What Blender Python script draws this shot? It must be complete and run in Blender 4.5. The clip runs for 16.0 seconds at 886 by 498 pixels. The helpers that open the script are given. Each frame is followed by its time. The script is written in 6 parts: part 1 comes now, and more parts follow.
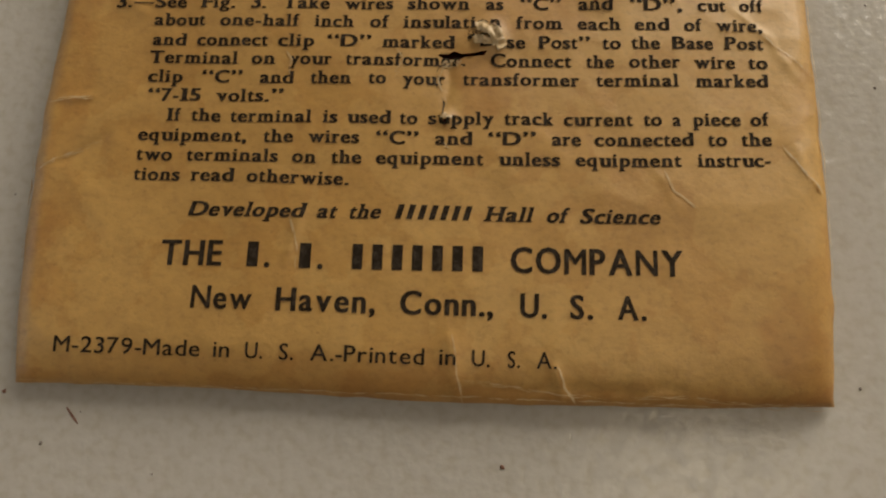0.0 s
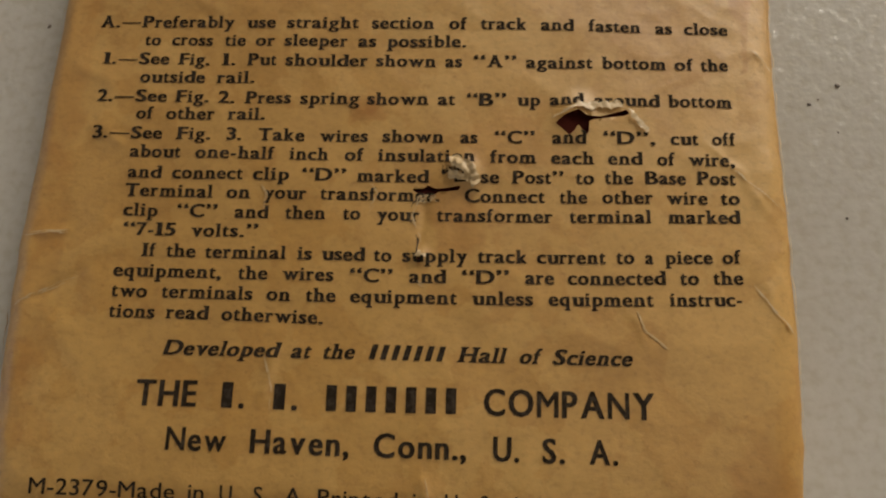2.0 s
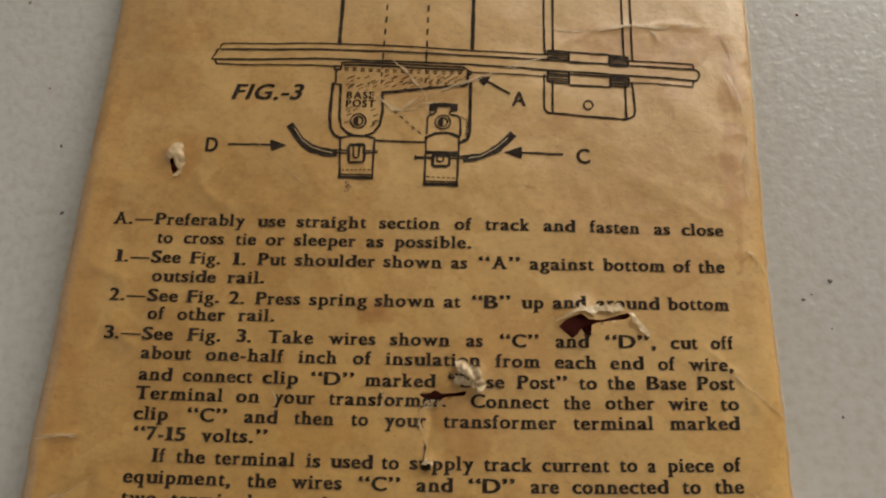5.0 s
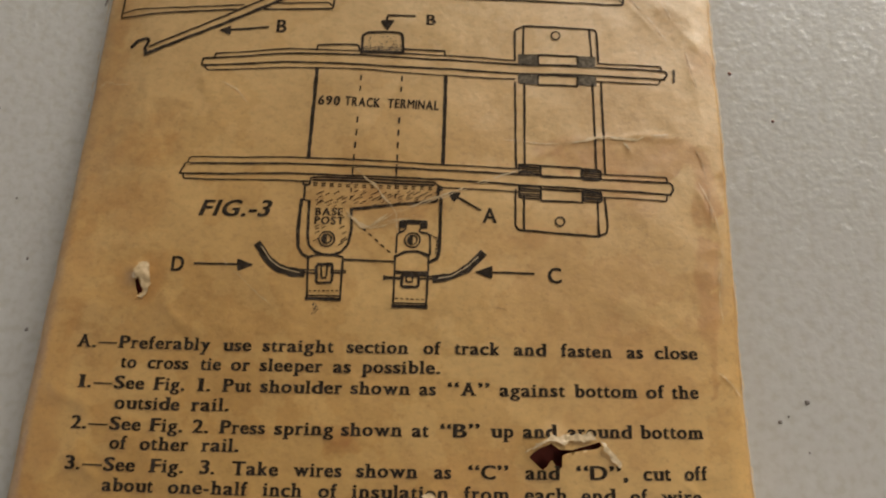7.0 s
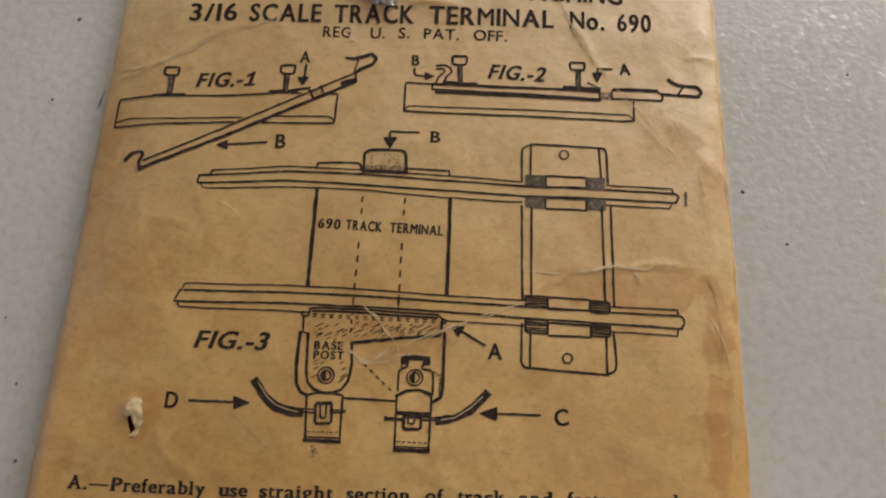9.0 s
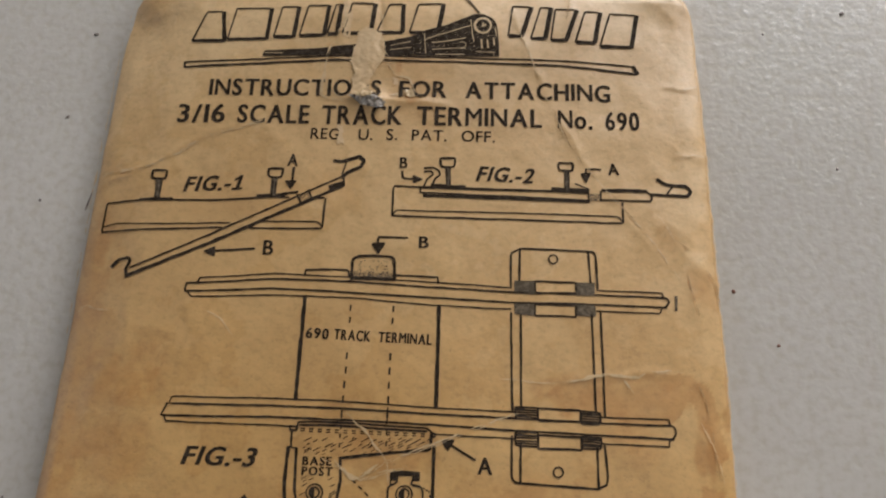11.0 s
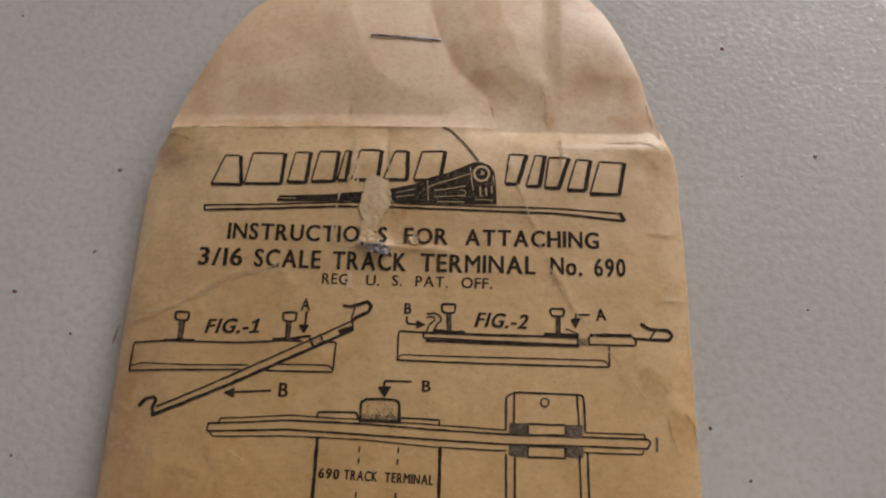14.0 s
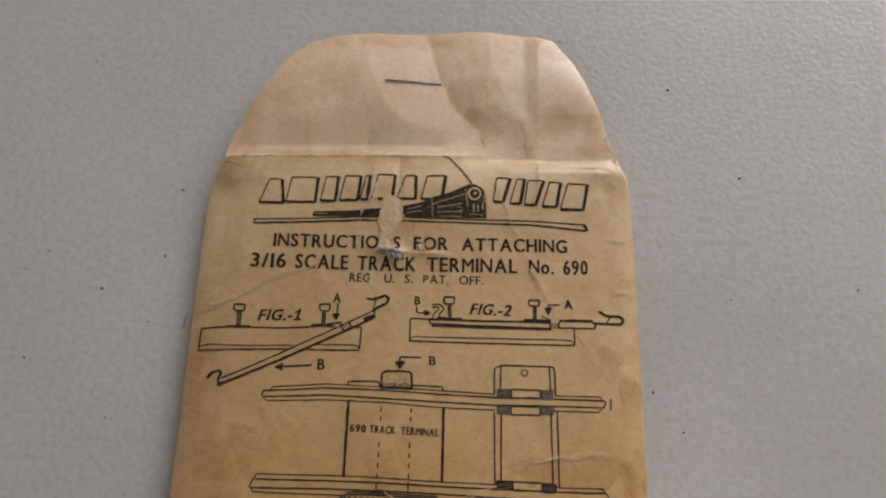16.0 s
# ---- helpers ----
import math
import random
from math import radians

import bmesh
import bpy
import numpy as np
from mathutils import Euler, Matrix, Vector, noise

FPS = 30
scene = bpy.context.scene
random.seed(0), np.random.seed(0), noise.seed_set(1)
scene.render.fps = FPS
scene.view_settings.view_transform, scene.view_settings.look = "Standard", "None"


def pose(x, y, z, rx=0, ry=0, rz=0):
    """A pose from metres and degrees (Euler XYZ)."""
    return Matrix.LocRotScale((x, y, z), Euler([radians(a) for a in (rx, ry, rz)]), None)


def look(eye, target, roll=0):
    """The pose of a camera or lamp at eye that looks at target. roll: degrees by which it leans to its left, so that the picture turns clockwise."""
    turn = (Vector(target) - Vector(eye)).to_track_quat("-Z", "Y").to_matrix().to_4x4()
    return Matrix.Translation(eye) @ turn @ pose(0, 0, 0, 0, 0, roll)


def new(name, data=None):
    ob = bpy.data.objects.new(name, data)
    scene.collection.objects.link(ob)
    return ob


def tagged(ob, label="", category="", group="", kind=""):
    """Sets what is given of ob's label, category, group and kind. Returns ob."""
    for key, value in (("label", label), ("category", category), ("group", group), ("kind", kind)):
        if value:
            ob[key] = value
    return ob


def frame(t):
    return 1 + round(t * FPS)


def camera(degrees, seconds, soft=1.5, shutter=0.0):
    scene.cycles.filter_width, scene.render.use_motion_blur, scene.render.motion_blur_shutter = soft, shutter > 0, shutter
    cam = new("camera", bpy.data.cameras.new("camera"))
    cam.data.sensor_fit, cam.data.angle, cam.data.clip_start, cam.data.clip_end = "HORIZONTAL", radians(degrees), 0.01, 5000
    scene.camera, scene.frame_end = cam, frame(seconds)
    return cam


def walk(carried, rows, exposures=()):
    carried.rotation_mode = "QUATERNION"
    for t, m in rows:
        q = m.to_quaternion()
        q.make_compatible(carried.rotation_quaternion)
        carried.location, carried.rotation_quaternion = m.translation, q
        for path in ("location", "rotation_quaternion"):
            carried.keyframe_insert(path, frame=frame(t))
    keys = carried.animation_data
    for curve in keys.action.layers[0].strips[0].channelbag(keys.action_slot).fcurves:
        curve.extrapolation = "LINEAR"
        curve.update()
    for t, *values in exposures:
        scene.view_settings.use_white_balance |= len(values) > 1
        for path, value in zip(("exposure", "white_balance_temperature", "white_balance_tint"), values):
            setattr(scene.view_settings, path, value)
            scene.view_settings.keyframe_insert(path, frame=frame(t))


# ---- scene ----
# Camera: the rows are seconds, millimetres over the table top (x across the envelope, y along it) and degrees.
MM = 0.001
TOP = 0.75  # height of the table top
cam = camera(62.0, 16.0, 2.1)
ROWS = [
    (0, 5.40, -126.86, 81.55, 13.62, 2.36, 2.30),
    (0.5, 5.79, -125.20, 81.65, 13.60, 2.40, 2.00),
    (1, 6.63, -121.99, 81.39, 13.20, 2.22, 2.07),
    (1.5, 7.34, -115.16, 84.27, 13.36, 2.20, 2.09),
    (2, 7.54, -111.43, 85.52, 13.28, 2.16, 2.12),
    (2.5, 6.88, -107.71, 87.03, 13.16, 2.06, 2.06),
    (3, 5.74, -103.00, 87.62, 13.22, 1.89, 1.97),
    (3.5, 5.31, -100.33, 90.80, 13.43, 1.71, 1.95),
    (4, 4.27, -97.91, 91.06, 14.37, 1.47, 2.02),
    (6.5, 8.20, -82.80, 94.73, 16.60, 1.46, 1.70),
    (7, 8.73, -79.04, 94.64, 16.84, 1.51, 1.75),
    (7.5, 8.53, -75.42, 94.33, 17.00, 1.56, 1.52),
    (8, 8.24, -71.14, 93.72, 16.35, 1.24, 1.58),
    (8.5, 7.56, -65.23, 94.07, 15.95, 1.15, 1.80),
    (9, 7.35, -60.63, 96.77, 16.01, 1.18, 2.14),
    (11.5, 9.52, -47.55, 101.60, 17.17, 1.37, 1.53),
    (12, 10.88, -47.12, 104.75, 17.28, 1.53, 1.52),
    (12.5, 11.21, -41.94, 105.72, 17.25, 1.47, 1.47),
    (13, 11.55, -37.33, 107.62, 16.75, 1.40, 1.81),
    (13.5, 11.20, -33.06, 109.83, 16.56, 1.35, 1.86),
    (14, 7.68, -29.53, 114.39, 16.13, 1.06, 1.82),
    (14.5, 8.09, -27.33, 120.32, 15.77, 0.95, 1.66),
    (15, 8.57, -27.78, 126.33, 15.46, 0.87, 1.57),
    (15.5, 7.98, -29.20, 134.35, 15.34, 0.56, 1.68),
    (16, 5.98, -35.31, 144.59, 15.34, 0.29, 1.39),
]
EXPOSURES = [(0.0, -0.08, 7200, 9), (2.5, -0.14, 6950, 9), (4.0, 0.08, 6450, 8), (7.5, 0.1, 6300, 9), (9.0, 0.12, 6100, 10), (11.5, 0.13, 5900, 11.5), (12.5, 0.02, 5850, 13), (14.0, -0.17, 5930, 16), (16.0, -0.10, 5800, 15)]
walk(cam, [(t, pose(x * MM, y * MM, TOP + z * MM, rx, ry, rz)) for t, x, y, z, rx, ry, rz in ROWS], EXPOSURES)

# Daylight: a window in the far wall, to the right of the table, and the sky outside it.
world = bpy.data.worlds.new("sky")
world.use_nodes = True
scene.world = world
sky = world.node_tree.nodes.new("ShaderNodeTexSky")
sky.sky_type, sky.sun_disc = "NISHITA", False
sky.sun_elevation, sky.sun_rotation = radians(38), radians(200)
background = world.node_tree.nodes["Background"]
world.node_tree.links.new(sky.outputs["Color"], background.inputs["Color"])
background.inputs["Strength"].default_value = 0.08

WIN = (0.15, 1.25, 0.92, 1.52)  # window: x from, x to, z from, z to
WALL_Y = 0.78
day = bpy.data.lights.new("window_daylight", "AREA")
day.shape, day.size, day.size_y = "RECTANGLE", WIN[1] - WIN[0] - 0.06, WIN[3] - WIN[2] - 0.06
day.energy, day.color = 14.3, (1.0, 0.95, 0.88)
lamp = new("window_daylight", day)
lamp.matrix_world = look(((WIN[0] + WIN[1]) / 2, WALL_Y + 0.06, (WIN[2] + WIN[3]) / 2), ((WIN[0] + WIN[1]) / 2, 0.0, (WIN[2] + WIN[3]) / 2 - 0.25))
LAMP = (0.52, -0.30, 0.25)  # ceiling light: x, y, radius
glow = bpy.data.lights.new("ceiling_lamp", "AREA")
glow.shape, glow.size = "DISK", 2 * LAMP[2] - 0.04
glow.energy, glow.color = 2.2, (1.0, 0.84, 0.62)
bulb = new("ceiling_lamp", glow)
bulb.location = (LAMP[0], LAMP[1], 2.44)

WIN_W = (-0.75, 0.45, 0.95, 1.95)  # second window, in the left wall: y from, y to, z from, z to
WALL_X = -1.5
side = bpy.data.lights.new("side_daylight", "AREA")
side.shape, side.size, side.size_y = "RECTANGLE", WIN_W[1] - WIN_W[0] - 0.06, WIN_W[3] - WIN_W[2] - 0.06
side.energy, side.color = 2.1, (0.72, 0.85, 1.0)
shine = new("side_daylight", side)
shine.matrix_world = look((WALL_X - 0.06, (WIN_W[0] + WIN_W[1]) / 2, (WIN_W[2] + WIN_W[3]) / 2), (0.0, (WIN_W[0] + WIN_W[1]) / 2, (WIN_W[2] + WIN_W[3]) / 2 - 0.3))


# ---- materials ----
def material(name, rough=0.6, colour=(0.5, 0.5, 0.5)):
    """A node material and its parts: the material, its nodes, its links and the Principled node."""
    mat = bpy.data.materials.new(name)
    mat.use_nodes = True
    nodes, links = mat.node_tree.nodes, mat.node_tree.links
    bsdf = nodes["Principled BSDF"]
    bsdf.inputs["Roughness"].default_value = rough
    bsdf.inputs["Base Color"].default_value = (*colour, 1)
    return mat, nodes, links, bsdf


def noise_node(nodes, links, scale, detail=4.0, rough=0.55, stretch=None, kind="ShaderNodeTexNoise"):
    """A noise in object space; scale is in cells per metre."""
    coord = nodes.new("ShaderNodeTexCoord")
    tex = nodes.new(kind)
    tex.inputs["Scale"].default_value = scale
    if kind == "ShaderNodeTexNoise":
        tex.inputs["Detail"].default_value, tex.inputs["Roughness"].default_value = detail, rough
    source = coord.outputs["Object"]
    if stretch:
        mapping = nodes.new("ShaderNodeMapping")
        mapping.inputs["Scale"].default_value = stretch
        links.new(source, mapping.inputs["Vector"])
        source = mapping.outputs["Vector"]
    links.new(source, tex.inputs["Vector"])
    return tex


def ramp(nodes, links, source, stops):
    node = nodes.new("ShaderNodeValToRGB")
    while len(node.color_ramp.elements) < len(stops):
        node.color_ramp.elements.new(0.5)
    for element, (at, colour) in zip(node.color_ramp.elements, stops):
        element.position, element.color = at, (*colour, 1)
    links.new(source, node.inputs["Fac"])
    return node.outputs["Color"]


def blend(nodes, links, a, b, fac, how="MIX"):
    node = nodes.new("ShaderNodeMix")
    node.data_type, node.blend_type = "RGBA", how
    for socket, value in ((node.inputs["A"], a), (node.inputs["B"], b), (node.inputs["Factor"], fac)):
        if isinstance(value, tuple):
            socket.default_value = (*value, 1)
        elif isinstance(value, float):
            socket.default_value = value
        else:
            links.new(value, socket)
    return node.outputs["Result"]


def relief(nodes, links, bsdf, layers):
    """Bump layers of (height socket, strength, distance in metres), one after another."""
    last = None
    for height, strength, distance in layers:
        bump = nodes.new("ShaderNodeBump")
        bump.inputs["Strength"].default_value, bump.inputs["Distance"].default_value = strength, distance
        links.new(height, bump.inputs["Height"])
        if last:
            links.new(last, bump.inputs["Normal"])
        last = bump.outputs["Normal"]
    links.new(last, bsdf.inputs["Normal"])


def paper(name, light, mid, dark, stain_and_shade, blotch=0.8, gloss=0.0):
    """Old manila paper: mottled, with brown stains, short fibres and specks. The fourth colour marks handled patches
    and painted shade, by the mesh's own value.
    """
    mat, nodes, links, bsdf = material(name, 0.47)
    bsdf.inputs["Specular IOR Level"].default_value = 0.9
    bsdf.inputs["Coat Weight"].default_value, bsdf.inputs["Coat Roughness"].default_value = gloss, 0.5
    wide = noise_node(nodes, links, 30, 3, 0.5)
    colour = ramp(nodes, links, wide.outputs["Fac"], [(0.28, dark), (0.5, mid), (0.70, light)])
    cloud = noise_node(nodes, links, 260, 4, 0.6)
    mottle = ramp(nodes, links, cloud.outputs["Fac"], [(0.3, (0.92, 0.90, 0.86)), (0.7, (1.05, 1.05, 1.05))])
    colour = blend(nodes, links, colour, mottle, blotch, "MULTIPLY")
    fibre = noise_node(nodes, links, 1300, 3, 0.7, (0.8, 1.0, 1.0))
    thread = ramp(nodes, links, fibre.outputs["Fac"], [(0.30, (0.86, 0.83, 0.78)), (0.48, (1.0, 1.0, 1.0)), (0.72, (1.07, 1.07, 1.06))])
    colour = blend(nodes, links, colour, thread, 0.9, "MULTIPLY")
    fleck = noise_node(nodes, links, 1500, 1, 0.5)
    dots = ramp(nodes, links, fleck.outputs["Fac"], [(0.22, (0.55, 0.42, 0.28)), (0.29, (1.0, 1.0, 1.0))])
    colour = blend(nodes, links, colour, dots, 0.35 * blotch, "MULTIPLY")
    # the mesh's own value: real stains, and shade put into the colour
    worn = nodes.new("ShaderNodeAttribute")
    worn.attribute_name = "stain_and_shade"
    colour = blend(nodes, links, colour, stain_and_shade, worn.outputs["Fac"], "MULTIPLY")
    old = nodes.new("ShaderNodeAttribute")
    old.attribute_name = "age"
    colour = blend(nodes, links, colour, (0.85, 0.69, 0.355), old.outputs["Fac"], "MULTIPLY")
    # islands of old damp with a clear rim, where the paper has aged, and facets of handling
    damp = noise_node(nodes, links, 95, 5, 0.6)
    island = ramp(nodes, links, damp.outputs["Fac"], [(0.50, (1.0, 1.0, 1.0)), (0.53, (0.87, 0.775, 0.58)), (0.60, (0.95, 0.90, 0.79))])
    tide = nodes.new("ShaderNodeMath")
    tide.operation = "MULTIPLY_ADD"
    links.new(old.outputs["Fac"], tide.inputs[0])
    tide.inputs[1].default_value, tide.inputs[2].default_value = 0.35, 0.3
    colour = blend(nodes, links, colour, island, tide.outputs["Value"], "MULTIPLY")
    links.new(colour, bsdf.inputs["Base Color"])
    facet = noise_node(nodes, links, 330, 1, 0.5, None, "ShaderNodeTexVoronoi")
    facet.feature = "F1"
    bend = noise_node(nodes, links, 240, 3, 0.6)
    warp = nodes.new("ShaderNodeVectorMath")
    warp.operation = "MULTIPLY_ADD"
    links.new(bend.outputs["Color"], warp.inputs[0])
    warp.inputs[1].default_value = (0.004, 0.004, 0.004)
    links.new(facet.inputs["Vector"].links[0].from_socket, warp.inputs[2])
    links.new(warp.outputs["Vector"], facet.inputs["Vector"])
    relief(nodes, links, bsdf, [(fibre.outputs["Fac"], 0.25, 0.00012), (cloud.outputs["Fac"], 0.25 * blotch, 0.0003), (facet.outputs["Distance"], 0.10 * blotch, 0.0006)])
    return mat


def ink(name, colour, rough):
    """Printing ink, a little uneven, thin where the paper's fibres show through."""
    mat, nodes, links, bsdf = material(name, rough)
    bsdf.inputs["Specular IOR Level"].default_value = 0.1
    grain = noise_node(nodes, links, 1400, 3, 0.7)
    soft = tuple(min(1.0, c * 2.2 + 0.02) for c in colour)
    links.new(ramp(nodes, links, grain.outputs["Fac"], [(0.45, colour), (0.72, soft)]), bsdf.inputs["Base Color"])
    return mat


PAPER = paper("manila_paper", (0.765, 0.56, 0.315), (0.71, 0.50, 0.262), (0.61, 0.41, 0.195), (0.76, 0.57, 0.31), 0.9, 0.3)
INSIDE = paper("manila_paper_inside", (0.78, 0.585, 0.375), (0.76, 0.555, 0.345), (0.72, 0.505, 0.30), (0.76, 0.54, 0.30), 0.4)
FOLD_BROWN = paper("brown_fold_line", (0.50, 0.30, 0.12), (0.44, 0.255, 0.095), (0.37, 0.20, 0.07), (0.7, 0.6, 0.5))
TORN = paper("torn_paper_fibre", (0.74, 0.58, 0.36), (0.66, 0.49, 0.28), (0.54, 0.38, 0.20), (0.7, 0.6, 0.5))
CREASE = paper("worn_crease_fibre", (0.73, 0.55, 0.32), (0.66, 0.485, 0.268), (0.57, 0.395, 0.197), (0.7, 0.6, 0.5))
PEEL = paper("peeled_paper", (0.76, 0.575, 0.345), (0.71, 0.52, 0.30), (0.63, 0.44, 0.235), (0.7, 0.6, 0.5))
INK = ink("black_printing_ink", (0.028, 0.019, 0.012), 0.8)
HATCH_INK = ink("dense_hatched_ink", (0.10, 0.078, 0.052), 0.7)
GREY_INK = ink("thin_grey_ink", (0.10, 0.075, 0.05), 0.6)

# table top: white sprayed paint with an orange-peel skin
TABLE, _n, _l, _b = material("white_orange_peel_paint", 0.38)
_wide = noise_node(_n, _l, 14, 4)
_fine = noise_node(_n, _l, 520, 4, 0.6)
_peel = noise_node(_n, _l, 1700, 2.0, 0.5)
_pits = noise_node(_n, _l, 820, 1.5, 0.45)
_c = ramp(_n, _l, _wide.outputs["Fac"], [(0.35, (0.575, 0.545, 0.502)), (0.65, (0.635, 0.605, 0.560))])
_c = blend(_n, _l, _c, ramp(_n, _l, _fine.outputs["Fac"], [(0.3, (0.94, 0.93, 0.91)), (0.6, (1.0, 1.0, 1.0))]), 0.8, "MULTIPLY")
_c = blend(_n, _l, _c, ramp(_n, _l, _pits.outputs["Fac"], [(0.32, (0.88, 0.85, 0.77)), (0.50, (1.0, 0.995, 0.975)), (0.70, (1.05, 1.05, 1.04))]), 0.6, "MULTIPLY")
_l.new(_c, _b.inputs["Base Color"])
_b.inputs["Specular IOR Level"].default_value = 0.4
_b.inputs["Coat Weight"].default_value, _b.inputs["Coat Roughness"].default_value = 0.6, 0.16
relief(_n, _l, _b, [(_pits.outputs["Fac"], 0.10, 0.0006), (_peel.outputs["Fac"], 0.04, 0.0004)])
_first = _n.new("ShaderNodeBump")
_first.inputs["Strength"].default_value, _first.inputs["Distance"].default_value = 0.95, 0.00036
_drops = noise_node(_n, _l, 640, 0, 0.5, None, "ShaderNodeTexVoronoi")
_dome = ramp(_n, _l, _drops.outputs["Distance"], [(0.0, (1.0, 1.0, 1.0)), (0.16, (0.82, 0.82, 0.82)), (0.34, (0.22, 0.22, 0.22)), (0.52, (0.0, 0.0, 0.0))])
_dome.node.color_ramp.interpolation = "EASE"
_l.new(blend(_n, _l, _dome, ramp(_n, _l, _pits.outputs["Fac"], [(0.40, (0.15, 0.15, 0.15)), (0.70, (1.0, 1.0, 1.0))]), 1.0, "MULTIPLY"), _first.inputs["Height"])
_second = _n.new("ShaderNodeBump")
_second.inputs["Strength"].default_value, _second.inputs["Distance"].default_value = 0.3, 0.0002
_l.new(_peel.outputs["Fac"], _second.inputs["Height"])
_l.new(_first.outputs["Normal"], _second.inputs["Normal"])
_l.new(_second.outputs["Normal"], _b.inputs["Coat Normal"])

STEEL, _n, _l, _b = material("dull_steel", 0.38, (0.32, 0.32, 0.33))
_b.inputs["Metallic"].default_value = 1.0
_g = noise_node(_n, _l, 900, 3)
_l.new(ramp(_n, _l, _g.outputs["Fac"], [(0.35, (0.20, 0.19, 0.19)), (0.65, (0.42, 0.42, 0.43))]), _b.inputs["Base Color"])

FOIL, _n, _l, _b = material("grey_metallic_scuff", 0.45, (0.30, 0.29, 0.28))
_g = noise_node(_n, _l, 1300, 4, 0.7)
_l.new(ramp(_n, _l, _g.outputs["Fac"], [(0.36, (0.10, 0.085, 0.07)), (0.5, (0.33, 0.29, 0.25)), (0.66, (0.60, 0.55, 0.48))]), _b.inputs["Base Color"])

CRUMB, _n, _l, _b = material("dark_crumb", 0.8)
_g = noise_node(_n, _l, 2500, 3)
_l.new(ramp(_n, _l, _g.outputs["Fac"], [(0.35, (0.19, 0.16, 0.14)), (0.65, (0.35, 0.30, 0.27))]), _b.inputs["Base Color"])
RUST, _n, _l, _b = material("reddish_brown_crumb", 0.8)
_g = noise_node(_n, _l, 2500, 3)
_l.new(ramp(_n, _l, _g.outputs["Fac"], [(0.35, (0.17, 0.08, 0.055)), (0.65, (0.32, 0.16, 0.11))]), _b.inputs["Base Color"])


def plain(name, low, high, scale, rough):
    mat, nodes, links, bsdf = material(name, rough)
    tex = noise_node(nodes, links, scale, 5)
    links.new(ramp(nodes, links, tex.outputs["Fac"], [(0.35, low), (0.65, high)]), bsdf.inputs["Base Color"])
    relief(nodes, links, bsdf, [(tex.outputs["Fac"], 0.2, 0.001)])
    return mat


MAROON = plain("maroon_card", (0.20, 0.030, 0.022), (0.28, 0.045, 0.03), 300, 0.7)
WALL_PAINT = plain("wall_paint", (0.68, 0.65, 0.60), (0.74, 0.71, 0.66), 9, 0.85)
FLOOR_WOOD = plain("floor_boards", (0.20, 0.12, 0.065), (0.30, 0.19, 0.11), 6, 0.5)
WHITE_WOOD = plain("white_gloss_paint", (0.74, 0.73, 0.70), (0.80, 0.79, 0.76), 30, 0.4)
GLASS, _n, _l, _b = material("window_glass", 0.0, (1, 1, 1))
_b.inputs["Transmission Weight"].default_value = 1.0


# ---- the room ----
def part(name, bm, mat, parent=None, label="", smooth=False):
    """Links a bmesh as one mesh object, under a thing or under a part of it."""
    mesh = bpy.data.meshes.new(name)
    bm.to_mesh(mesh)
    bm.free()
    mesh.materials.append(mat)
    if smooth:
        mesh.polygons.foreach_set("use_smooth", [True] * len(mesh.polygons))
    ob = new(name, mesh)
    ob.parent = parent
    return tagged(ob, label) if label else ob


def box_bm(x0, x1, y0, y1, z0, z1, bevel=0.0):
    bm = bmesh.new()
    bmesh.ops.create_cube(bm, size=1.0)
    for v in bm.verts:
        v.co = ((x0 + x1) / 2 + v.co.x * (x1 - x0), (y0 + y1) / 2 + v.co.y * (y1 - y0), (z0 + z1) / 2 + v.co.z * (z1 - z0))
    if bevel:
        bmesh.ops.bevel(bm, geom=bm.edges[:], offset=bevel, segments=3, affect="EDGES")
    return bm


def structure(name, bm, mat, label, category):
    return tagged(part(name, bm, mat), label, category, kind="structure")


X0, X1, Y0R, ROOM_H = WALL_X, 1.95, -3.0, 2.5
structure("floor", box_bm(X0, X1, Y0R, WALL_Y, -0.10, 0.0), FLOOR_WOOD, "brown wooden floor of the room", "floor")
structure("ceiling", box_bm(X0, X1, Y0R, WALL_Y, ROOM_H, ROOM_H + 0.1), WALL_PAINT, "plain off-white painted ceiling", "ceiling")
structure("wall_east", box_bm(X1, X1 + 0.12, Y0R, WALL_Y, 0, ROOM_H), WALL_PAINT, "plain off-white painted wall", "wall")
structure("wall_south", box_bm(X0 - 0.12, X1 + 0.12, Y0R - 0.12, Y0R, 0, ROOM_H), WALL_PAINT, "plain off-white painted wall", "wall")


def joined(boxes):
    """One bmesh out of several boxes."""
    whole = bmesh.new()
    for box in boxes:
        piece = box_bm(*box)
        spare = bpy.data.meshes.new("spare")
        piece.to_mesh(spare)
        piece.free()
        whole.from_mesh(spare)
        bpy.data.meshes.remove(spare)
    return whole


def round_opening(lo, hi, a, b, z0, z1):
    """The four stretches of wall round a window opening."""
    return (lo, a, 0, ROOM_H), (b, hi, 0, ROOM_H), (a, b, 0, z0), (a, b, z1, ROOM_H)


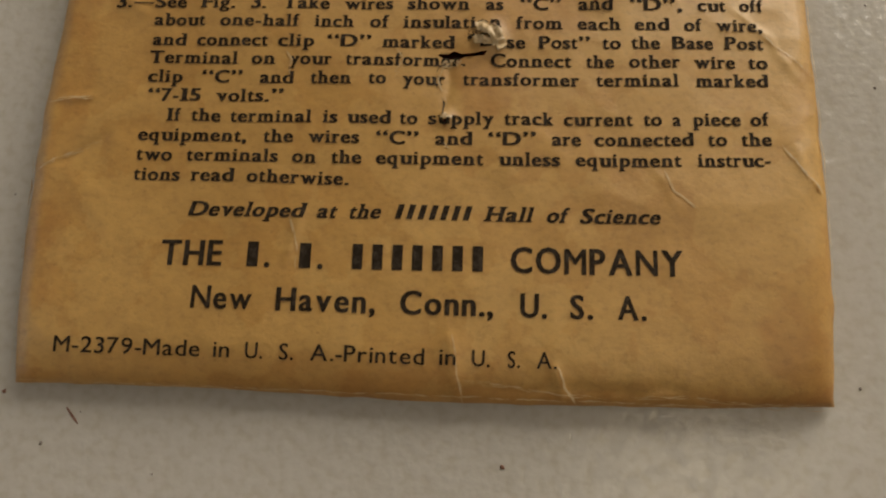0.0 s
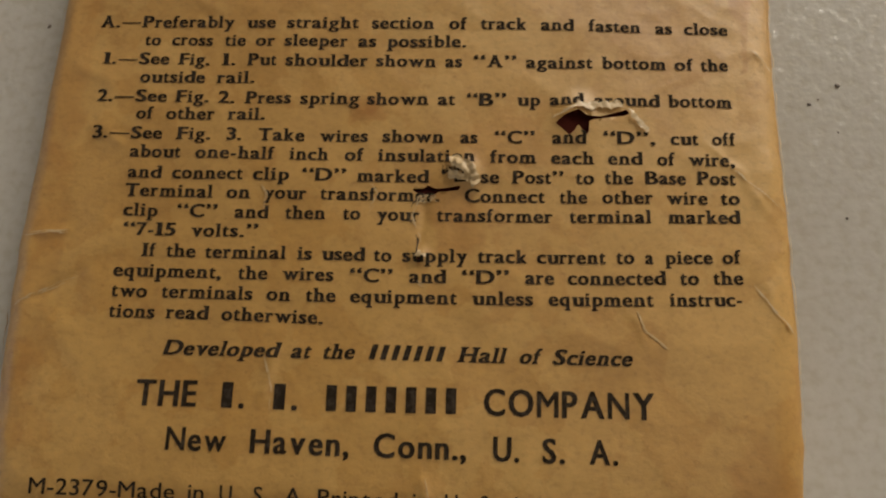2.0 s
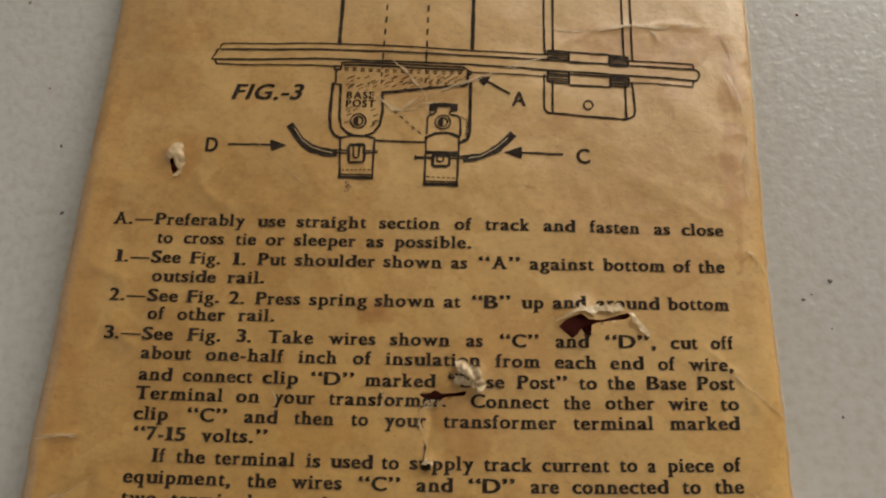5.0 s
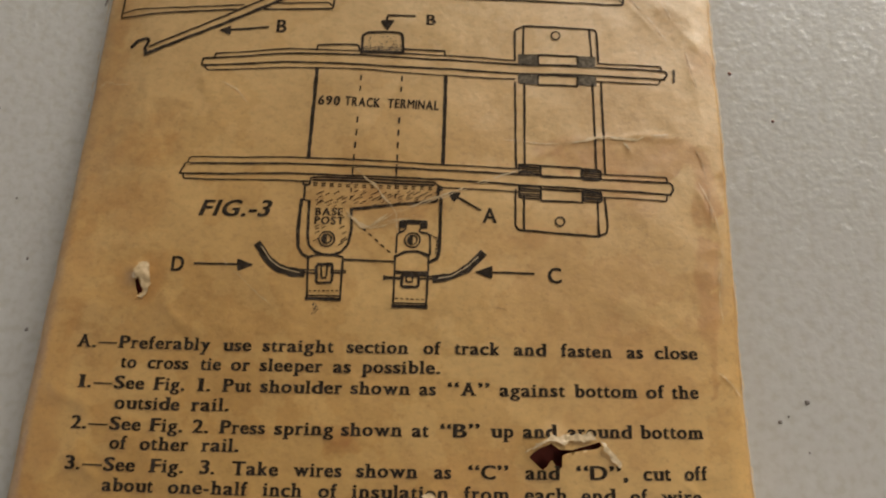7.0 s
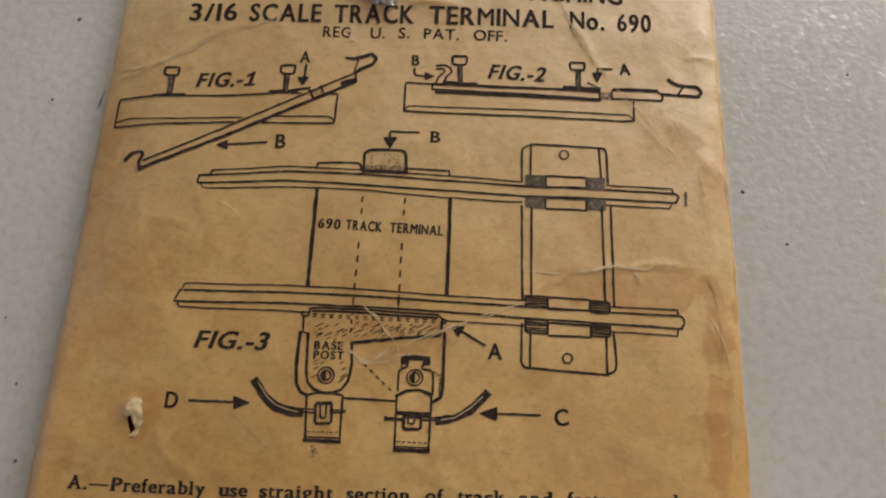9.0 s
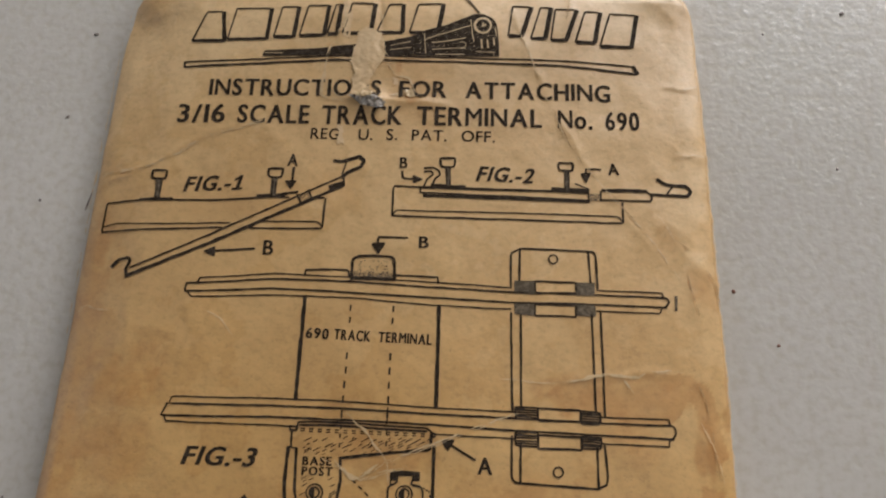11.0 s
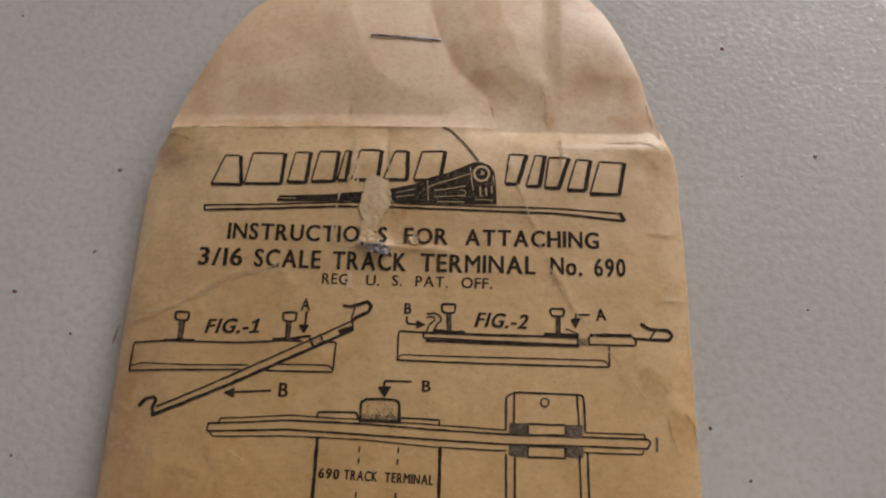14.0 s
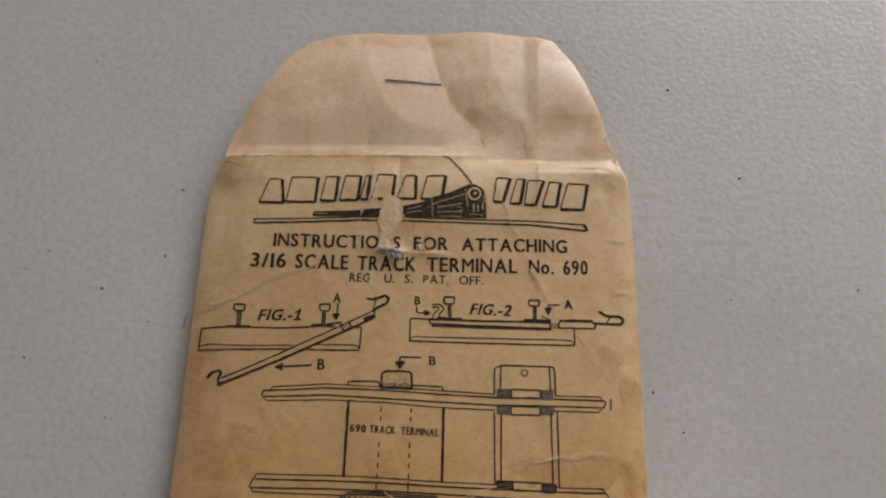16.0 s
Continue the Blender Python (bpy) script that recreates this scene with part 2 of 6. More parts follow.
structure("wall_north", joined([(a, b, WALL_Y, WALL_Y + 0.14, c, d) for a, b, c, d in round_opening(X0 - 0.12, X1 + 0.12, *WIN)]), WALL_PAINT, "off-white painted wall with a window opening", "wall")
structure("wall_west", joined([(X0 - 0.12, X0, a, b, c, d) for a, b, c, d in round_opening(Y0R, WALL_Y, *WIN_W)]), WALL_PAINT, "off-white painted wall with a window opening", "wall")
bm = bmesh.new()
bmesh.ops.create_circle(bm, cap_ends=True, segments=48, radius=LAMP[2])
rim = bmesh.ops.inset_region(bm, faces=bm.faces[:], thickness=0.018)
for face in bmesh.ops.extrude_face_region(bm, geom=rim["faces"])["geom"]:
    if isinstance(face, bmesh.types.BMVert):
        face.co.z -= 0.06
ceiling_light = tagged(part("ceiling_light", bm, WHITE_WOOD), "round white ceiling light over the table", "ceiling light")
ceiling_light.location = (LAMP[0], LAMP[1], ROOM_H)
window = tagged(new("window_1"), "white-framed window with daylight behind it", "window", kind="structure")
for name, x0, x1, z0, z1 in (("window_frame", WIN[0], WIN[0] + 0.05, WIN[2], WIN[3]), ("window_frame", WIN[1] - 0.05, WIN[1], WIN[2], WIN[3]),
                             ("window_frame", WIN[0] + 0.05, WIN[1] - 0.05, WIN[2], WIN[2] + 0.05), ("window_frame", WIN[0] + 0.05, WIN[1] - 0.05, WIN[3] - 0.05, WIN[3])):
    part(name, box_bm(x0, x1, WALL_Y + 0.09, WALL_Y + 0.13, z0, z1, 0.004), WHITE_WOOD, window)
pane = part("pane", box_bm(WIN[0] + 0.05, WIN[1] - 0.05, WALL_Y + 0.105, WALL_Y + 0.110, WIN[2] + 0.05, WIN[3] - 0.05), GLASS, window)
pane.visible_shadow = False
window = tagged(new("window_2"), "white-framed side window with daylight behind it", "window", kind="structure")
for y0, y1, z0, z1 in ((WIN_W[0], WIN_W[0] + 0.05, WIN_W[2], WIN_W[3]), (WIN_W[1] - 0.05, WIN_W[1], WIN_W[2], WIN_W[3]), (WIN_W[0] + 0.05, WIN_W[1] - 0.05, WIN_W[2], WIN_W[2] + 0.05), (WIN_W[0] + 0.05, WIN_W[1] - 0.05, WIN_W[3] - 0.05, WIN_W[3])):
    part("window_frame", box_bm(X0 - 0.115, X0 - 0.08, y0, y1, z0, z1, 0.004), WHITE_WOOD, window)
pane = part("pane", box_bm(X0 - 0.10, X0 - 0.095, WIN_W[0] + 0.05, WIN_W[1] - 0.05, WIN_W[2] + 0.05, WIN_W[3] - 0.05), GLASS, window)
pane.visible_shadow = False

table = tagged(new("table"), "white painted table with a glossy orange-peel surface", "table")
part("tabletop", box_bm(-0.80, 0.62, -0.52, 0.34, TOP - 0.035, TOP, 0.004), TABLE, table, "white glossy bumpy tabletop with tiny dirt specks")
for x in (-0.74, 0.56):
    for y in (-0.46, 0.28):
        part("leg", box_bm(x - 0.025, x + 0.025, y - 0.025, y + 0.025, 0.0, TOP - 0.036, 0.004), WHITE_WOOD, table)


# ---- the envelope: shape of its sheets, in millimetres over the table ----
TABLE_RNG = np.random.RandomState(7).rand(64, 64)


def wave(x, y, size, seed=0):
    """Smooth noise from -1 to 1 with cells of that size."""
    x, y, c, s = np.asarray(x, float), np.asarray(y, float), math.cos(1.3 * seed + 0.4), math.sin(1.3 * seed + 0.4)
    u, v = (c * x + s * y) / size + 13.7 * seed, (c * y - s * x) / size + 7.3 * seed
    i, j = np.floor(u).astype(int), np.floor(v).astype(int)
    a, b = u - i, v - j
    a, b = a * a * (3 - 2 * a), b * b * (3 - 2 * b)
    at = lambda p, q: TABLE_RNG[p % 64, q % 64]
    return 2 * ((at(i, j) * (1 - a) + at(i + 1, j) * a) * (1 - b) + (at(i, j + 1) * (1 - a) + at(i + 1, j + 1) * a) * b) - 1


def segment(x, y, x0, y0, x1, y1):
    """Distance from a line piece, and the place along it from 0 to 1."""
    dx, dy = x1 - x0, y1 - y0
    s = np.clip(((x - x0) * dx + (y - y0) * dy) / (dx * dx + dy * dy), 0, 1)
    return np.hypot(x - x0 - s * dx, y - y0 - s * dy), s


def side_left(y):
    return np.interp(y, (-124, -108, -93, -82, -66, -50, -30, -8, 10, 19, 22), (-45.6, -46.2, -46.4, -45.9, -45.5, -45.0, -44.6, -44.3, -43.8, -42.6, -41.0)) + 0.10 * wave(y, y * 0, 3.0, 1)


def side_right(y):
    return np.interp(y, (-124, -113, -102, -85, -70, -40, -15, 5, 18, 23.5), (43.1, 43.5, 43.6, 43.3, 42.8, 42.9, 42.6, 42.4, 41.8, 39.8)) + 0.12 * wave(y, y * 0, 2.4, 2)


def fold_y(x):
    return 22.7 + 0.018 * x + 0.12 * wave(x, x * 0, 5.0, 3)


BOTTOM = -124.0
# creases of the front: x, y from, x, y to, height, width
CREASES = (
    (-43, -91.5, -39.5, -91.2, 0.25, 0.5), (-44, -99.5, -37, -96, -0.22, 0.6), (21, -37, 26.9, -35.8, 0.16, 0.5), (26.9, -35.9, 37, -35.2, 0.16, 0.5), (28.9, -36.4, 30.2, -38.4, 0.12, 0.4), (4, -47, 14, -42, 0.14, 0.5),
    (14, -42, 21, -36, 0.12, 0.5), (14, 18, 20, 2, 0.10, 0.5), (20, 2, 27, -10, 0.10, 0.5), (27, -10, 36, -22, 0.07, 0.5),
    (-44, -11, -35, -7.6, 0.18, 0.35), (-35, -7.6, -28.8, -3.6, 0.16, 0.35), (-28.8, -3.6, -21, -1.0, 0.07, 0.3), (37.9, -22, 39.0, -27.2, 0.10, 0.4), (39.0, -27.2, 39.8, -32.3, 0.08, 0.4), (33.3, -12.8, 36.6, -17.6, 0.07, 0.5), (36.6, -17.6, 42.2, -23.9, 0.08, 0.5), (38.4, -41.5, 41.0, -49.5, 0.16, 0.5), (42, -40, 42.5, -43, -0.15, 0.5), (40.6, -50, 40.1, -62, -0.12, 0.5), (36, 5.6, 42.2, 5.6, 0.1, 0.5), (37.5, -5.3, 42.5, -4.8, 0.1, 0.5), (-36, -26, -35.5, -36, 0.12, 0.8), (-35, -30.6, -28, -33, 0.12, 0.8), (-26, -28.5, -21.5, -32, 0.1, 0.7), (33, -78, 42, -88, 0.15, 0.5),
    (24, -98, 27, -103, 0.15, 0.5), (39.5, -95, 42, -101, 0.2, 0.7), (2, -117, 4, -124, 0.35, 0.6), (13, -120, 15, -124, 0.4, 0.5),
    (4, -122.6, 30, -122.4, -0.25, 0.7), (-44, -117, -37, -123, 0.1, 0.8), (-10, 22, -10, 8, 0.14, 0.5), (-5, 22, -4, 8, -0.14, 0.5),
    (-10, 2, 6, 1.5, 0.35, 0.6), (-36, -30, -40, -44, 0.22, 1.4), (-24, -64, -30, -59, 0.2, 0.7), (2, -84, 1, -92, -0.3, 0.5),
    (30, -60, 41, -66, 0.06, 0.6), (39.2, -66.6, 42.6, -70, 0.12, 0.4), (-41, 16, -33, 20, 0.18, 0.8), (34, 20, 40, 16, 0.12, 0.8), (-38, -78, -34, -82, 0.2, 0.6),
    (-16, -110, -14, -104, 0.2, 0.6), (-42, -70, -36, -74, 0.18, 0.8), (23, 22, 23, 14, 0.15, 0.6), (-5, -60, 12, -57, 0.15, 2.0),
)
# raised lips round the holes: x, y, height, radius
LIPS = ((18.65, -75.95, 0.8, 2.4), (5.75, -83.35, 0.7, 1.8), (-33.05, -56.15, 0.5, 1.3), (-5.0, 1.6, 0.6, 1.9), (-6.0, 9.0, 0.12, 3.0), (1.35, -93.35, 0.4, 0.9))


def smooth_step(t):
    t = np.clip(t, 0, 1)
    return t * t * (3 - 2 * t)


def swell(x, y):
    """The broad bulge of the filled envelope: highest along the middle of its upper half, low at the foot and the sides."""
    u, v = x / 40, (y + 50) / 70
    z = 5.517 - 0.662 * u - 1.235 * u**2 - 0.173 * u**4 + 0.508 * v - 0.524 * v**2 + 0.974 * v**3 - 0.237 * v**4
    z = z + (-0.025 * u - 1.097 * u**2) * v + (0.714 * u + 0.198 * u**2) * v**2
    z = z - 0.7 * smooth_step((-33 - x) / 11) * smooth_step((y + 62) / 22)
    return z + (4.85 - z) * smooth_step((y - 15) / 7.5) * 0.9


def settle(points):
    """Moves places drawn on an even sheet to where they come to lie on the bulging one."""
    v = np.asarray(points, float).reshape(-1, 2)
    x, y = v[:, 0], v[:, 1]
    even = 4.6 + 0.55 * np.exp(-(((x - 5) / 24) ** 2) - ((y + 60) / 45) ** 2) - 0.006 * np.maximum(x - 22, 0) ** 1.6
    rise = swell(x, y) - even
    return np.column_stack([x + rise * (8 - x) / 95, y + rise * np.interp(y, (-118, -75), (0.0, -0.4))])


def front_height(x, y):
    """The front sheet: a low pillow, rolled down along its sides, with dents and creases."""
    x, y = np.asarray(x, float), np.asarray(y, float)
    left, right = x - side_left(y), side_right(y) - x
    d = np.minimum(left, right)
    side = np.where(left < right, np.sqrt(1 - (1 - np.clip(left / 2.6, 0, 1)) ** 2), np.sqrt(1 - (1 - np.clip(right / 4.0, 0, 1)) ** 2))
    foot = np.sqrt(1 - (1 - np.clip((y - BOTTOM) / 6.0, 0, 1)) ** 2)
    edge = np.interp(y, (-124, -110, -60, 10, 24), (0.7, 1.6, 2.0, 2.2, 3.0)) + np.where(left < right, np.interp(y, (-124, -105), (0.0, 0.4)), 0.0)
    z = edge + (np.maximum(swell(x, y), edge) - edge) * side * (0.15 + 0.85 * foot)
    z = z + (0.13 * wave(x, y, 17, 1) + 0.20 * (0.5 - np.abs(wave(x, y, 11, 2))) + 0.11 * (0.5 - np.abs(wave(x, y, 6, 16))) + 0.05 * wave(x, y, 4.2, 15) + 0.05 * (0.5 - np.abs(wave(x, y, 3.3, 17))) + 0.02 * wave(x, y, 3.4, 3) + 0.012 * wave(x, y, 1.4, 4)) * np.clip(d / 2, 0.15, 1)
    z = z - 1.25 * smooth_step((y - 18.9) / 3.6) * np.clip((x - 4) / 12, 0, 1)
    for x0, y0, x1, y1, high, wide in CREASES:
        off, s = segment(x + 0.5 * wave(x, y, 2.5, 5), y + 0.5 * wave(x, y, 2.5, 6), x0, y0, x1, y1)
        z = z + high * (0.55 * np.exp(-((off / wide) ** 2)) + 0.35 * np.clip(1 - off / (5.0 * wide), 0, 1) ** 1.5) * np.clip(4 * s * (1 - s) + 0.25, 0, 1)
    for cx, cy, high, radius in LIPS:
        z = z + high * np.exp(-(((x - cx) ** 2 + (y - cy) ** 2) / radius**2))
    return z


FX, FY = 310, 520  # cells of the front sheet


def rows_of(lo, hi, count):
    return lo + (hi - lo) * np.arange(count + 1) / count


def grid_faces(nx, ny):
    base = (np.arange(ny)[:, None] * (nx + 1) + np.arange(nx)).ravel()
    return np.stack([base, base + 1, base + nx + 2, base + nx + 1], 1)


def sheet(name, x, y, z, mat, parent, stain_and_shade=None, keep=None, label="", smooth=True):
    """A sheet of quads over arrays of places in millimetres."""
    ny, nx = x.shape[0] - 1, x.shape[1] - 1
    faces = grid_faces(nx, ny)
    if keep is not None:
        faces = faces[keep.ravel()]
    mesh = bpy.data.meshes.new(name)
    mesh.from_pydata((np.stack([x, y, z], -1).reshape(-1, 3) * MM).tolist(), [], faces.tolist())
    mesh.materials.append(mat)
    mesh.polygons.foreach_set("use_smooth", [smooth] * len(mesh.polygons))
    value = mesh.attributes.new("stain_and_shade", "FLOAT", "POINT")
    if stain_and_shade is not None:
        value.data.foreach_set("value", stain_and_shade.ravel().astype(np.float32))
    if name == "front_panel":  # the paper is browner towards its foot
        age = mesh.attributes.new("age", "FLOAT", "POINT")
        age.data.foreach_set("value", np.interp(y + 6 * wave(x, y, 22, 30), (-95, -45, 12), (1.0, 0.78, 0.14)).ravel().astype(np.float32))
    ob = new(name, mesh)
    ob.parent = parent
    return tagged(ob, label) if label else ob


def front_top(x):
    return fold_y(x) - 0.1


v_rows = rows_of(0, 1, FY)
GY = BOTTOM + v_rows[:, None] * (22.7 - BOTTOM) + np.zeros((1, FX + 1))
u_cols = rows_of(0, 1, FX)[None, :]
GX = side_left(GY) + u_cols * (side_right(GY) - side_left(GY))
GZ = front_height(GX, GY)
# the foot and the top of the sheet are not quite straight


def slide(x, y):
    return (front_top(x) - 22.7) * np.clip((y - 10) / 12, 0, 1) + np.clip((-110 - y) / 14, 0, 1) * (np.interp(x, (-44, -24, -3, 10, 30, 42), (0.0, 0.2, -0.3, -0.3, 0.1, 0.7)) + 0.10 * wave(x, x * 0, 2.2, 7))


GYB = GY + slide(GX, GY)


def on_front(x, y):
    """Height of the built front sheet under points, read off its own grid."""
    y = y - slide(x, y - slide(x, y))
    v = np.clip((y - BOTTOM) / (22.7 - BOTTOM), 0, 0.99999) * FY
    left, right = side_left(y), side_right(y)
    u = np.clip((x - left) / (right - left), 0, 0.99999) * FX
    i, j = u.astype(int), v.astype(int)
    a, b = u - i, v - j
    return (GZ[j, i] * (1 - a) + GZ[j, i + 1] * a) * (1 - b) + (GZ[j + 1, i] * (1 - a) + GZ[j + 1, i + 1] * a) * b


# handled and stained patches, and shade painted down the rolled left side: x, y, reach along x, along y, strength
STAINS_AND_SHADE = ((-6.1, -75.6, 1.6, 1.2, 0.8), (40, -23.5, 2.2, 2.6, 0.6), (38.9, -39.5, 0.9, 3.4, 0.9), (39.7, -46, 0.7, 4.5, 0.8), (38.4, -46, 0.9, 3.5, 0.6), (38.6, -58, 1.2, 8, 0.7), (42.2, -41.5, 0.6, 2.2, 0.6), (28, -38.6, 9, 2.9, 0.62), (20, -38.2, 4, 1.6, 0.5), (36, -17.4, 1.8, 2.2, 0.35), (29, -42, 1.4, 5, 0.3), (-37, -37, 6, 6, 0.5), (-35, -47, 5, 5, 0.35), (-42.5, -60, 3.0, 55, 0.4), (-36, -70, 3, 4, 0.3), (16, -50, 3, 2, 0.3), (30, -45, 4, 3, 0.3), (39, -118, 4, 5, 0.5),
          (18, -122.8, 16, 1.2, 0.3), (5, -89, 3.5, 5, 0.55), (-33, -56, 3.5, 4, 0.45), (0, -45.5, 6, 3, 0.4), (1, 6, 4, 10, 0.25), (0.3, 2.4, 0.9, 1.3, 0.9), (-1.6, 7.4, 0.5, 1.6, 0.7), (-11.6, 9.6, 0.6, 1.6, 0.6), (-39, 17, 3, 4, 0.25), (39, 17, 2.5, 4, 0.25), (40.3, 20.2, 0.8, 0.8, 0.9),
          (10, -80, 10, 5, 0.25), (-10, -122, 30, 2.5, 0.3), (30, -70, 8, 10, 0.25), (-20, -12, 20, 4, 0.15))


def stain_and_shade_at(x, y, list_of):
    total = np.zeros_like(x)
    for cx, cy, rx, ry, much in list_of:
        r = ((x - cx) / rx) ** 2 + ((y - cy) / ry) ** 2 + 0.7 * wave(x, y, 3.0, 8) + 0.35 * wave(x, y, 1.1, 9)
        total = np.maximum(total, much * (0.55 * np.clip(1.25 - r, 0, 1) + 0.6 * np.clip((1.0 - r) * 3.0, 0, 1) * np.clip(0.6 + 0.6 * wave(x, y, 2.0, 10), 0, 1)))
    return total


def inside(x, y, poly):
    """Which points lie inside a polygon."""
    hit = np.zeros(np.shape(x), bool)
    for (x0, y0), (x1, y1) in zip(poly, poly[1:] + poly[:1]):
        hit ^= ((y0 > y) != (y1 > y)) & (x < (x1 - x0) * (y - y0) / ((y1 - y0) or 1e-9) + x0)
    return hit


HOLES = (
    [(16.3, -77.2), (17.3, -76.3), (18.9, -75.6), (19.9, -76.3), (21.5, -76.25), (23.0, -75.8), (24.6, -75.3), (24.9, -75.7), (24.2, -76.1), (22.6, -76.3), (21.0, -76.6), (20.2, -76.9), (20.15, -78.2), (19.7, -78.6), (19.3, -77.9), (18.9, -77.4), (18.5, -78.1), (17.9, -78.6), (17.2, -78.0)],
    [(-0.1, -85.55), (1.2, -85.45), (1.85, -85.0), (2.7, -85.45), (4.1, -85.35), (5.6, -85.1), (5.35, -85.6), (4.0, -85.75), (2.9, -85.85), (2.5, -86.4), (2.2, -86.75), (1.6, -86.3), (0.9, -86.15), (0.4, -85.9)],
    [(-33.45, -56.95), (-33.05, -56.55), (-32.85, -57.25), (-32.55, -57.75), (-32.35, -58.25), (-32.75, -58.6), (-33.15, -58.1)],
    [(0.65, -93.95), (1.15, -93.45), (1.75, -93.85), (1.15, -94.35)],
)
HOLES = [[tuple(q) for q in settle(hole).tolist()] for hole in HOLES]
# the cells' corners next to a hole move onto its rim
HX, HY = GX.copy(), GYB.copy()
for hole in HOLES:
    xs, ys = [q[0] for q in hole], [q[1] for q in hole]
    rows, cols = np.nonzero((HX > min(xs) - 1) & (HX < max(xs) + 1) & (HY > min(ys) - 1) & (HY < max(ys) + 1))
    for r, c in zip(rows, cols):
        best = (0.2, None)
        for (x0, y0), (x1, y1) in zip(hole, hole[1:] + hole[:1]):
            off, s = segment(GX[r, c], GYB[r, c], x0, y0, x1, y1)
            if off < best[0]:
                best = (off, (x0 + s * (x1 - x0), y0 + s * (y1 - y0)))
        if best[1]:
            HX[r, c], HY[r, c] = best[1]
middle_x, middle_y = (HX[:-1, :-1] + HX[1:, 1:] + HX[1:, :-1] + HX[:-1, 1:]) / 4, (HY[:-1, :-1] + HY[1:, 1:] + HY[1:, :-1] + HY[:-1, 1:]) / 4
solid = np.ones(middle_x.shape, bool)
for hole in HOLES:
    solid &= ~inside(middle_x, middle_y, hole)

# browned paper that ends sharply at a crease or at the worn skin: strength and outline
BROWNED = (
    (0.66, [(19.2, -38.3), (20.5, -37.3), (24.6, -36.5), (26.9, -36.0), (28.9, -36.3), (30.9, -36.3), (32.1, -35.6), (36.6, -35.5), (38.4, -36.0), (40.0, -40.3), (38.8, -41.5), (37.4, -38.8), (35, -41.6), (30, -42.4), (27, -41.4), (22, -39.6)]),
    (0.75, [(38.4, -36.2), (40.2, -37.0), (41.2, -40.6), (42.0, -45.6), (40.7, -47.2), (39.9, -44.0), (39.2, -40.2)]),
    (0.6, [(38.2, -49.4), (41.0, -49.6), (40.6, -52.6), (40.2, -56.0), (39.0, -56.4), (38.0, -53.0)]),
    (0.6, [(38.6, -57.0), (40.2, -56.4), (40.1, -60.6), (39.2, -61.2)]),
    (0.5, [(38.6, -61.0), (39.6, -61.0), (39.4, -69.6), (38.7, -70.0)]),
    (0.4, [(37.6, -22.0), (40.2, -21.8), (42.2, -24.0), (42.4, -27.0), (40.0, -26.0)]),
    (0.35, [(-45.4, -29.2), (-42.0, -28.2), (-38.2, -29.0), (-36.8, -31.6), (-37.4, -34.6), (-40.6, -36.6), (-45.4, -36.2)]),
    (0.3, [(-34.6, -31.4), (-29.4, -30.6), (-28.6, -32.6), (-33.2, -34.6)]),
    (0.55, [(-12.0, -122.1), (-7.8, -121.5), (-3.6, -121.2), (1.6, -120.9), (2.5, -122.2), (2.2, -124.6), (-14.0, -124.6)]),
    (0.6, [(3.6, -122.7), (8.3, -122.6), (12.4, -122.9), (17.6, -122.4), (22.0, -123.0), (29.2, -122.5), (36.0, -122.8), (43.6, -121.0), (43.6, -124.6), (2.8, -124.6)]),
    (0.45, [(-46.2, -122.2), (-40.2, -122.4), (-37.2, -124.4), (-46.2, -125.0)]),
    (0.3, [(5.6, -86.8), (9.4, -86.2), (11.2, -89.4), (7.0, -90.6)]),
    (0.5, [(-8.4, -74.2), (-4.2, -74.0), (-3.6, -77.2), (-7.6, -77.4)]),
    (0.35, [(10.2, -76.2), (15.4, -76.6), (14.6, -79.4), (10.8, -79.0)]),
    (0.18, [(-43.6, 20.6), (-38.0, 20.0), (-36.4, 16.6), (-40.4, 13.4), (-43.8, 14.0)]),
)
STAIN_AND_SHADE = stain_and_shade_at(GX, GYB, STAINS_AND_SHADE)
for much, outline in BROWNED:
    below = inside(GX + 0.25 * wave(GX, GYB, 1.2, 26), GYB + 0.25 * wave(GX, GYB, 1.2, 27), outline)
    STAIN_AND_SHADE = np.maximum(STAIN_AND_SHADE, much * below * np.clip(0.85 + 0.35 * wave(GX, GYB, 2.4, 28), 0, 1))

envelope = tagged(new("envelope"), "old creased manila instruction envelope lying open on white table", "envelope")
envelope.location = (0, 0, TOP)
front = sheet("front_panel", HX, HY, GZ, PAPER, envelope, STAIN_AND_SHADE, solid, "worn brown manila front printed in black")

# back sheet, under the front
BX = GX[::5, ::5]
BY = GYB[::5, ::5]
away = np.minimum(np.minimum(BX - side_left(BY), side_right(BY) - BX), (BY - BOTTOM) * 0.5)
edge_z = np.minimum(GZ[::5, ::5], 3.4) - 0.12
sheet("back_panel", BX, BY, np.clip(0.25 + (edge_z - 0.25) * np.clip(1 - away / 3.0, 0, 1) ** 1.6, 0.25, 4.2), PAPER, envelope, None, None, "manila back sheet lying on the table")

